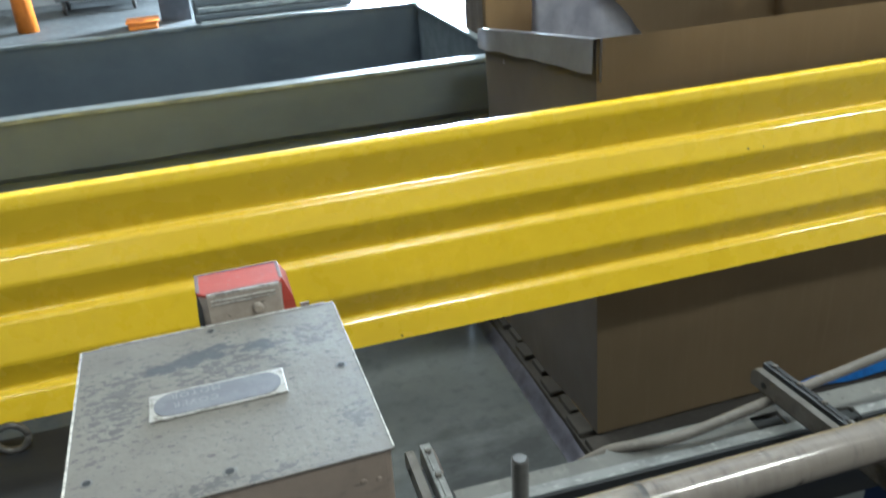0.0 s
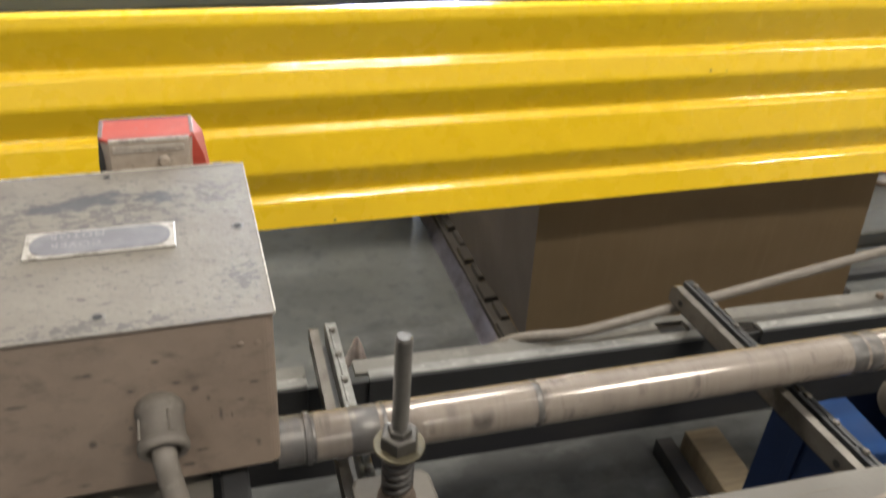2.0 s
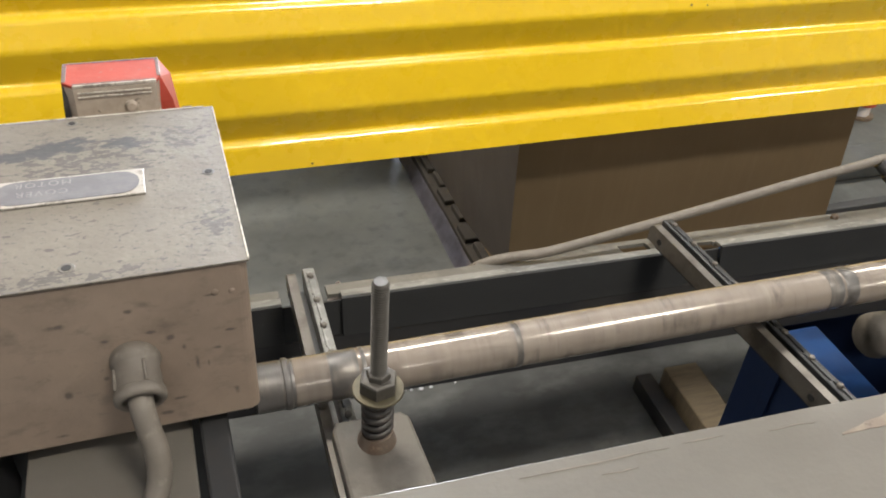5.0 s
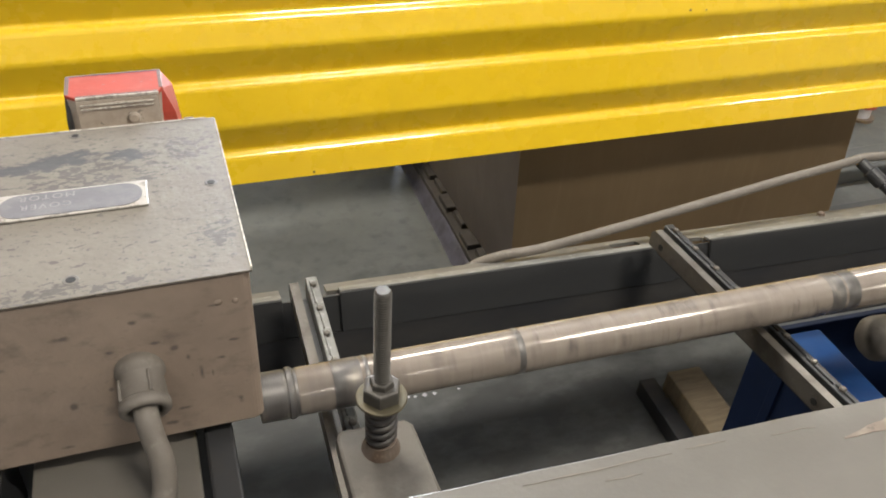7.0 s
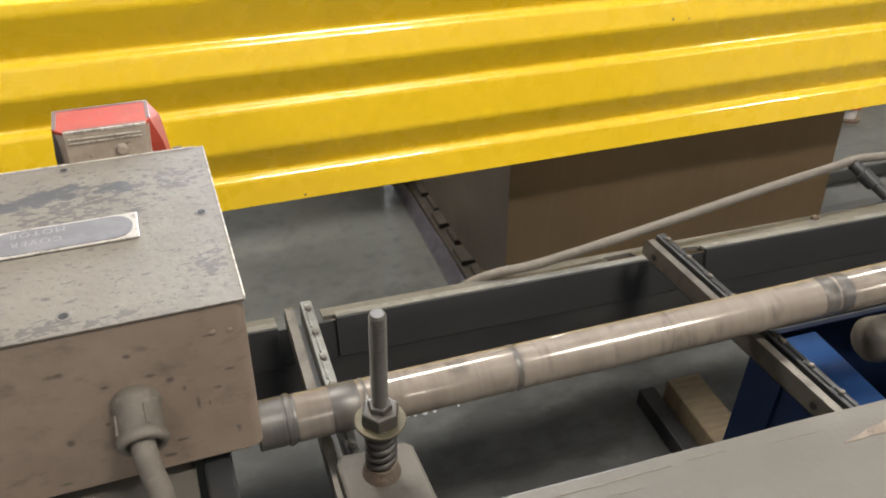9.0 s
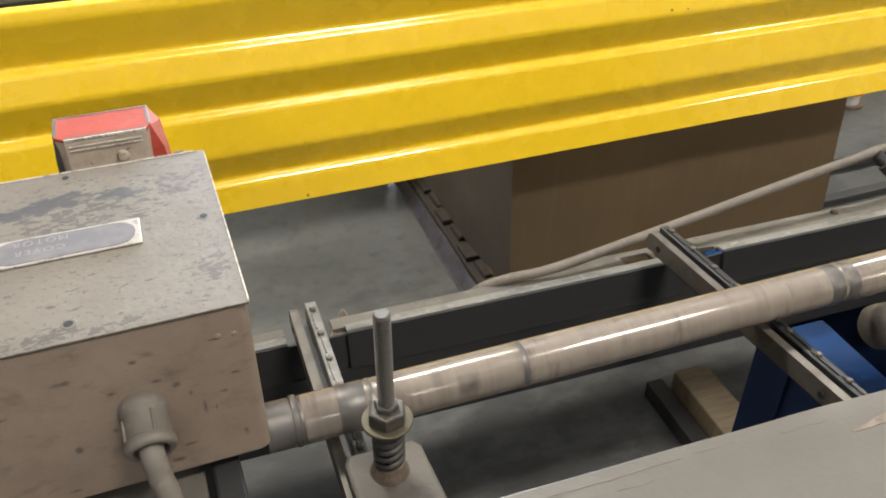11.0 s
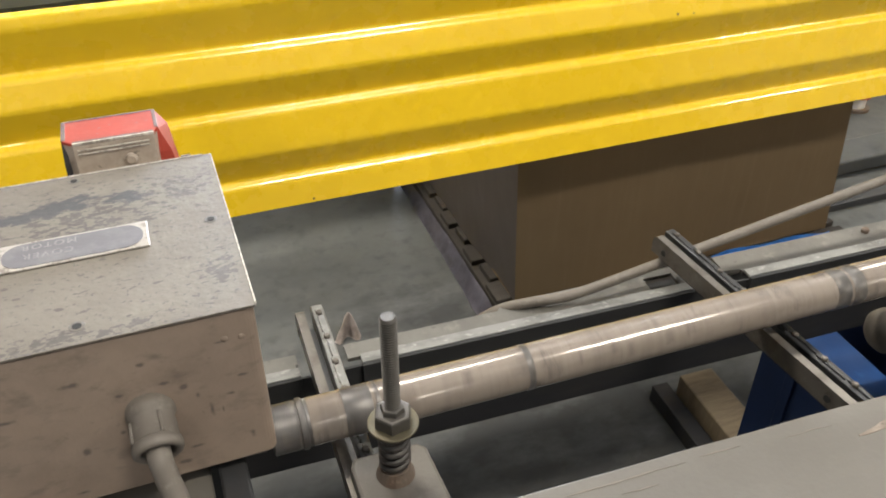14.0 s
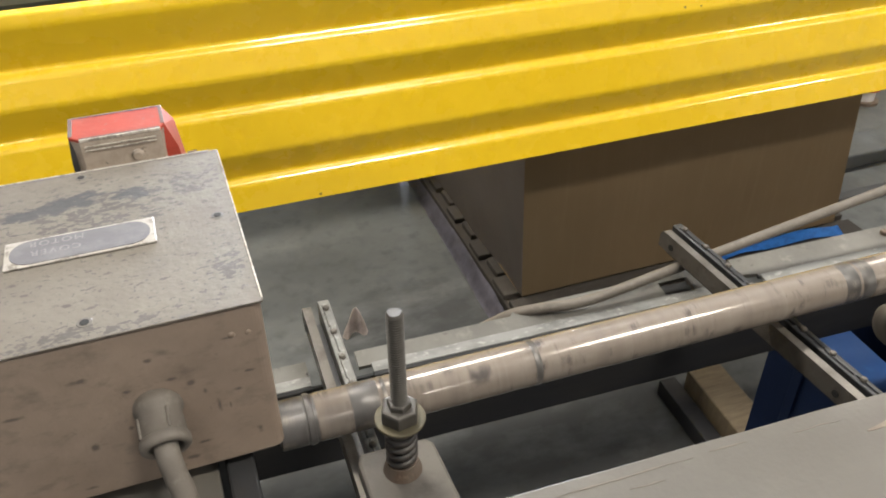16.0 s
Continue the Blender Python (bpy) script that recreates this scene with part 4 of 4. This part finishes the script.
def liner(name, x0, x1, y, z0, z1, seed, lean, label):
    bm = bmesh.new()
    nx, nz = 22, 12
    grid = []
    for i in range(nx + 1):
        row = []
        for j in range(nz + 1):
            u, w = i / nx, j / nz
            top = z1 - (z1 - z0) * 0.75 * max(0, lean * (u - 0.35))
            z = z0 + (top - z0) * w
            row.append(bm.verts.new((x0 + (x1 - x0) * u + 0.02 * noise.noise((u * 4, w * 4, seed)), y + 0.09 * noise.noise((u * 7, w * 3, seed + 3)) + 0.03 * noise.noise((u * 21, w * 9, seed)), z)))
        grid.append(row)
    for i in range(nx):
        for j in range(nz):
            bm.faces.new((grid[i][j], grid[i + 1][j], grid[i + 1][j + 1], grid[i][j + 1]))
    bmesh.ops.solidify(bm, geom=bm.faces[:], thickness=0.003)
    return solid(name, bm, M["film"], label, "plastic sheet", smooth=True)


def back_carton(x0, x1, y0, y1, z1, label):
    t = thing("bulk_carton", ((x0 + x1) / 2, (y0 + y1) / 2, 0.0), label, "carton", "cartons behind")
    part("front_panel", sheet(x0, x1, y0, y0, 0.0, z1, 10, 8, 0.02, x0 + 5, 0.008), M["card"], t)
    part("side_panel", sheet(x0, x0, y0, y1, 0.0, z1, 8, 8, 0.02, x0 + 6, 0.008), M["card_pale"], t)
    part("side_panel", sheet(x1, x1, y0, y1, 0.0, z1, 8, 8, 0.02, x0 + 7, 0.008), M["card"], t)
    part("back_panel", sheet(x0, x1, y1, y1, 0.0, z1, 8, 8, 0.02, x0 + 8, 0.008), M["card"], t)


back_carton(1.76, 2.46, 2.74, 3.5, 1.13, "open brown carton with a plastic liner over its edge")
back_carton(2.52, 3.4, 2.76, 3.6, 1.05, "open brown carton with a whitish liner behind the bulk carton")
back_carton(1.25, 1.70, 2.72, 3.3, 1.168, "tall brown carton standing behind the bulk carton")
back_carton(0.97, 1.20, 2.95, 3.15, 1.12, "narrow brown carton standing beside the steel tub")
liner("plastic_liner", 1.75, 2.47, 2.70, 0.80, 1.19, 7.0, 0.62, "crumpled white plastic liner hanging over a carton")
liner("plastic_liner", 2.50, 3.3, 2.71, 0.80, 1.06, 4.0, 0.2, "crumpled white plastic liner hanging over a carton")


def standing_film():
    bm = bmesh.new()
    g = []
    for i in range(15):
        u = i / 14
        top = 1.37 - 0.02 * u - 0.34 * max(0.0, u - 0.16) / 0.84
        g.append([bm.verts.new((0.895 + 0.40 * u + 0.01 * noise.noise((u * 5, w * 3, 2)), 2.30 + 0.05 * noise.noise((u * 4, w * 3, 6)) + 0.02 * noise.noise((u * 14, w * 9, 1)), 0.09 + (top - 0.09) * w)) for w in (k / 12 for k in range(13))])
    for p, q in zip(g, g[1:]):
        for k in range(12):
            bm.faces.new((p[k], q[k], q[k + 1], p[k + 1]))
    bmesh.ops.solidify(bm, geom=bm.faces[:], thickness=0.002)
    solid("plastic_sheet", bm, M["film"], "stiff white plastic sheet standing in the carton", "plastic sheet", smooth=True)


standing_film()


def drape():
    bm = bmesh.new()
    g = []
    for i in range(25):
        u = i / 24
        y = 1.69 + 0.74 * u
        dep = 0.078 - 0.02 * u + 0.008 * noise.noise((u * 6, 0, 3))
        px = 0.7885 - 0.01 * u + 0.012 * noise.noise((u * 3 + 2, 3, 2)) * math.sin(math.pi * u)
        g.append([bm.verts.new((px - ox - 0.0012 * noise.noise((u * 14, oz * 20, 5)), y, 1.2005 - 0.105 * u + oz)) for ox, oz in ((-0.0095, -0.10), (-0.009, 0.0), (0.0130, 0.0), (0.0140, -dep * 0.5), (0.0150, -dep))])
    for p, q in zip(g, g[1:]):
        for k in range(4):
            bm.faces.new((p[k], q[k], q[k + 1], p[k + 1]))
    bmesh.ops.solidify(bm, geom=bm.faces[:], thickness=0.002)
    solid("liner_fold", bm, M["film_band"], "greyish plastic liner folded over the carton edge", "plastic sheet")
    bm = bmesh.new()
    g = []
    for i in range(23):
        u = i / 22
        g.append([bm.verts.new((0.735 + 0.016 * u + 0.007 * noise.noise((u * 9, j, 8)) + 0.0115 * j, 1.64 + 0.98 * u, 0.010 + 0.016 * j + 0.006 * noise.noise((u * 12, j, 2)))) for j in range(4)])
    for p, q in zip(g, g[1:]):
        for k in range(3):
            bm.faces.new((p[k], q[k], q[k + 1], p[k + 1]))
    bmesh.ops.solidify(bm, geom=bm.faces[:], thickness=0.003)
    lo = min(v.co.z for v in bm.verts)
    bmesh.ops.translate(bm, verts=bm.verts, vec=(0, 0, -lo))
    solid("film_strip", bm, M["film_dirty"], "strip of stretch film along the pallet side", "plastic sheet", smooth=True)


drape()


# ---- steel tub ----
def steel_tub():
    t = thing("steel_tub", (-0.9, 3.2, 0), "large grey painted steel tub, scraped along its rim", "tub")
    x0, x1, y0, y1, z1 = -2.8, 0.96, 2.68, 3.80, 0.950
    part("near_wall", prism([(y0, 0.10), (y0, z1 - 0.20), (y0 - 0.03, z1 - 0.175), (y0 - 0.03, z1 - 0.012), (y0 + 0.006, z1 - 0.012), (y0 + 0.006, 0.10)], x0, x1, steps=24, wob=0.006), M["tub"], t)
    part("far_wall", prism([(y1, 0.10), (y1, z1), (y1 + 0.01, z1), (y1 + 0.01, 0.10)], x0, x1, steps=24, wob=0.01), M["tub"], t)
    part("end_wall", box(x1 - 0.008, x1, y0 + 0.006, y1, 0.10, z1 - 0.012), M["tub"], t)
    part("end_wall", box(x0, x0 + 0.008, y0 + 0.006, y1, 0.10, z1), M["tub"], t)
    part("bottom", box(x0, x1, y0, y1, 0.08, 0.10), M["tub"], t)
    part("rim", prism([(y0 - 0.036, z1 - 0.012), (y0 - 0.036, z1), (y0 + 0.012, z1 + 0.002), (y0 + 0.012, z1 - 0.012)], x0, x1, steps=30, wob=0.004), M["tub_rim"], t, "scraped bare rim")
    part("rim", box(x1 - 0.02, x1 + 0.01, y0 + 0.013, y1, z1 - 0.012, z1 + 0.001, 0.003), M["tub_rim"], t, "scraped bare rim")
    part("rim", prism([(y1 - 0.01, z1), (y1 - 0.01, z1 + 0.012), (y1 + 0.02, z1 + 0.012), (y1 + 0.02, z1)], x0, x1, steps=30, wob=0.012), M["tub_rim"], t, "scraped bare rim")
    for x in (x0 + 0.2, x1 - 0.3):
        part("skid", box(x, x + 0.1, y0, y1, 0.0, 0.08), M["dark_steel"], t)


steel_tub()


# ---- under the machine ----
def blue_bin():
    t = thing("blue_bin", (1.4, 0.8, 0.0), "blue plastic bin with shade painted into its walls, bright flat rim", "bin", space=MF)
    x0, x1, y0, y1, z1 = 1.045, 1.80, 0.30, 1.045, 0.47
    # walls and bottom take the darkened blue, only the rim the plain one
    for nm, b in (("side_wall", (x0, x0 + 0.014, y0, y1)), ("side_wall", (x1 - 0.014, x1, y0, y1)), ("end_wall", (x0 + 0.014, x1 - 0.014, y0, y0 + 0.014)), ("end_wall", (x0 + 0.014, x1 - 0.014, y1 - 0.014, y1))):
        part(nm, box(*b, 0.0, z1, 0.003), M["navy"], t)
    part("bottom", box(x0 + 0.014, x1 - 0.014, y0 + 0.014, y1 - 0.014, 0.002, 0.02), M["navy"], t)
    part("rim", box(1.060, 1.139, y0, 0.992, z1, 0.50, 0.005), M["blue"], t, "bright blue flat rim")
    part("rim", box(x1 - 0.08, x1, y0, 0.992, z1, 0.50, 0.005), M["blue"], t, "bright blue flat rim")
    for y in (0.42, 0.60, 0.78, 0.95):
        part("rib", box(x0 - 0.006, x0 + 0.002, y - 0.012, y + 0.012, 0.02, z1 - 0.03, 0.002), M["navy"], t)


blue_bin()


def timber_block():
    t = thing("timber_block", (1.1, 1.2, 0), "short sawn timber block on the floor", "timber", space=MF)
    part("block", box(1.062, 1.155, 1.07, 1.297, 0.0, 0.10, 0.004), M["wood"], t)
    # fills the black strip beside the block
    part("board", box(1.010, 1.055, 1.05, 1.33, 0.0, 0.05, 0.003), M["web"], t, "narrow black board")


timber_block()


def strap():
    bm = bmesh.new()
    n = 24
    rows = []
    for k in range(n + 1):
        u = k / n
        x, y = 1.45 + 0.44 * u, 1.642 + 0.008 * math.sin(5 * u)
        z = 0.092 + 0.006 * math.sin(11 * u) + 0.004
        rows.append((bm.verts.new((x, y - 0.014, z)), bm.verts.new((x + 0.004, y + 0.02, z + 0.012))))
    for p, q in zip(rows, rows[1:]):
        bm.faces.new((p[0], q[0], q[1], p[1]))
    bmesh.ops.solidify(bm, geom=bm.faces[:], thickness=0.004)
    solid("blue_strap", bm, M["strap"], "blue webbing strap lying on the pallet edge", "strap")


strap()


RAG = (0.352, 1.795)


def rag():
    # a torn scrap standing up in a point, with two folds running to its tip
    bm = bmesh.new()
    g = []
    for i in range(9):
        u = i / 8
        row = []
        for j in range(9):
            v = (j - 4) / 4
            half = 0.036 * (1 - u) ** 0.8 + 0.003
            row.append(bm.verts.new((RAG[0] + v * half + 0.012 * u, RAG[1] + 0.014 * math.cos(v * 5 + u) * (1 - u) + 0.03 * u + 0.006 * noise.noise((i * 0.5, j * 0.6, 2)), 0.075 * u + 0.008 * noise.noise((i * 0.6, j * 0.7, 4)) * (1 - u))))
        g.append(row)
    for i in range(8):
        for j in range(8):
            bm.faces.new((g[i][j], g[i + 1][j], g[i + 1][j + 1], g[i][j + 1]))
    bmesh.ops.solidify(bm, geom=bm.faces[:], thickness=0.002)
    lo = min(v.co.z for v in bm.verts)
    bmesh.ops.translate(bm, verts=bm.verts, vec=(0, 0, -lo))
    solid("crumpled_rag", bm, M["rag"], "crumpled greyish scrap of cloth on the concrete floor", "rag", smooth=True)


rag()


def chip(x, y, size, turn):
    """A curled shaving of pale plastic."""
    bm = bmesh.new()
    g = []
    for i in range(7):
        a = -0.9 + 1.8 * i / 6
        g.append([bm.verts.new((size * (1.0 - 0.12 * abs(i - 3)) * v, size * math.sin(a), size * 0.55 * (1 - math.cos(a)))) for v in (-0.9, 0.0, 0.8)])
    for p, q in zip(g, g[1:]):
        for k in range(2):
            bm.faces.new((p[k], q[k], q[k + 1], p[k + 1]))
    bmesh.ops.solidify(bm, geom=bm.faces[:], thickness=0.0008)
    bmesh.ops.rotate(bm, verts=bm.verts, cent=(0, 0, 0), matrix=Matrix.Rotation(turn, 3, "Z"))
    lo = min(v.co.z for v in bm.verts)
    bmesh.ops.translate(bm, verts=bm.verts, vec=(0, 0, -lo))
    ob = solid("plastic_chip", bm, M["film"], "small curled white plastic chip on the floor", "plastic chip")
    ob.matrix_world = pose(x, y, 0)
    tagged(ob, group="plastic chips")


for cx_, cy_, cs_, ct_ in ((0.452, 1.444, 0.006, 0.4), (0.470, 1.441, 0.005, 1.5), (0.495, 1.439, 0.0075, 2.4), (0.522, 1.438, 0.006, 0.9), (0.588, 1.437, 0.004, 0.2)):
    chip(cx_, cy_, cs_, ct_)


def floor_drain():
    t = thing("floor_channel", (2.6, 2.2, 0), "raised concrete kerb with a dark steel edge", "kerb")
    part("kerb", box(2.02, 6.0, 2.05, 2.20, 0.0, 0.06, 0.01), M["floor"], t)
    part("edge", box(2.02, 6.0, 1.86, 1.90, 0.0, 0.03, 0.004), M["dark_steel"], t)


floor_drain()


def spool():
    x, y = 2.80, 2.50
    t = thing("tape_spool", (x, y, 0), "small spool with a red flange on the floor", "spool")
    part("base_flange", lathe(((0, 0.06), (0.012, 0.06)), (x, y, 0), (x, y, 1), 24), M["rust"], t)
    part("core", lathe(((0, 0.04), (0.05, 0.04)), (x, y, 0.012), (x, y, 1), 24), M["film"], t)
    part("top_flange", lathe(((0, 0.055), (0.02, 0.055)), (x, y, 0.062), (x, y, 1), 24), M["red"], t, "red flange")


spool()


# ---- far side of the hall ----
def bollard():
    t = thing("bollard", (-1.72, 10.1, 0), "orange-yellow painted steel bollard on the floor", "bollard")
    part("post", lathe(((0, 0.11), (0.9, 0.09), (0.98, 0.07), (1.02, 0.03)), (-1.72, 10.1, 0), (-1.72, 10.1, 2), 24), M["orange"], t, smooth=True)


def column():
    t = thing("hall_column", (-0.15, 9.9, 0), "dark grey steel hall column", "column")
    part("flange", box(-0.32, 0.0, 9.8, 9.82, 0, 8.5), M["rack"], t)
    part("flange", box(-0.32, 0.0, 10.0, 10.02, 0, 8.5), M["rack"], t)
    part("web", box(-0.17, -0.15, 9.82, 10.0, 0, 8.5), M["rack"], t)


def orange_tray():
    t = thing("orange_tray", (-0.45, 9.6, 0), "orange plastic tray on the floor", "tray")
    part("tray", box(-0.66, -0.36, 9.45, 9.75, 0, 0.07, 0.015), M["orange"], t)
    part("rim", box(-0.68, -0.34, 9.43, 9.77, 0.07, 0.085, 0.004), M["orange"], t)


def trolley():
    t = thing("trolley", (-1.0, 11.2, 0), "grey steel trolley on castors", "trolley")
    part("deck", box(-1.5, -0.55, 10.95, 11.5, 0.16, 0.22, 0.01), M["tub"], t)
    part("load", box(-1.45, -0.6, 11.0, 11.45, 0.22, 0.75, 0.02), M["tub"], t)
    for x in (-1.42, -0.63):
        for y in (11.02, 11.43):
            part("castor", lathe(((0, 0.05), (0.008, 0.08), (0.04, 0.08), (0.048, 0.05)), (x - 0.02, y, 0.08), (x + 1, y, 0.08), 18), M["rubber"], t)
    part("handle", tube(((-1.48, 11.48, 0.22), (-1.48, 11.55, 0.9), (-0.57, 11.55, 0.9), (-0.57, 11.48, 0.22)), 0.015, 8, 4), M["steel"], t)


def wrapped_load(x, y, w, d, label):
    t = thing("wrapped_load", (x, y, 0), label, "pallet load", "wrapped loads")
    part("base", box(x - w, x + w, y - d, y + d, 0, 0.12), M["wood_dark"], t)
    rng = random.Random(int(x * 10))
    for k in range(7):
        o = rng.uniform(-0.03, 0.03)
        part("sheet", box(x - w + 0.04 + o, x + w - 0.04 + o, y - d + 0.03, y + d - 0.03, 0.12 + 0.06 * k, 0.172 + 0.06 * k, 0.008), M["tub"] if k % 2 else M["tub_rim"], t)


def press(x0, label):
    t = thing("dark_machine", (x0 + 0.8, 6.8, 0), label, "machine", "dark machines")
    part("bed", box(x0, x0 + 1.6, 6.4, 7.2, 0.0, 0.42, 0.02), M["rack"], t)
    for k in range(6):
        part("roll", lathe(((0, 0.06), (0.7, 0.06)), (x0 + 0.15 + 0.26 * k, 6.45, 0.49), (x0 + 0.15 + 0.26 * k, 9, 0.49), 14), M["steel"], t)
    for x in (x0 + 0.1, x0 + 1.4):
        part("frame_post", box(x, x + 0.1, 6.35, 6.45, 0.42, 1.5, 0.01), M["rack"], t)
    part("cross_beam", box(x0 + 0.1, x0 + 1.5, 6.36, 6.44, 1.5, 1.62, 0.01), M["rack"], t)


bollard()
column()
orange_tray()
trolley()
wrapped_load(0.75, 8.3, 0.75, 0.5, "stacked sheets wrapped in shiny film on a pallet")
for x in (3.7, 5.6):
    press(x, "dark steel roller machine standing in the hall")


# ---- what moves ----
EDGE = ((0, 0.8565), (0.5, 0.8576), (1, 0.8609), (1.5, 0.8729), (2, 0.8838), (2.5, 0.8925), (3, 0.9023), (3.5, 0.9121), (4, 0.9208),
        (5.25, 0.9463), (6.5, 0.9707), (7, 0.9781), (7.4, 0.9845), (7.8, 0.9854), (8.15, 0.9852), (8.5, 0.9797), (9, 0.9708), (10.25, 0.9464), (11.5, 0.9220), (12, 0.9120),
        (12.5, 0.9030), (13, 0.8918), (13.5, 0.8818), (14, 0.8723), (14.5, 0.8630), (15, 0.8558), (15.5, 0.8503), (16, 0.8481))


def turning(t):
    """The roller's speed, in full speeds."""
    up = min(max((7.5 - t) / 0.15, 0), 1)
    down = min(max((t - 8.1) / 0.15, 0), 1) * min(max((16.3 - t) / 0.6, 0.0), 1)
    return up if t < 7.8 else -down


def motions():
    walk(table, [(t, MF @ Matrix.Translation(PIVOT) @ Matrix.Rotation(-math.asin((y - PIVOT[1]) / LEVER), 4, "X")) for t, y in EDGE])
    rows, angle = [], 0.0
    for k in range(16 * FPS + 1):
        rows.append((k / FPS, RS @ Matrix.Translation(RB) @ Matrix.Rotation(radians(angle), 4, "X")))
        angle += 83.0 * turning((k + 0.5) / FPS)
    walk(roller, rows)


motions()
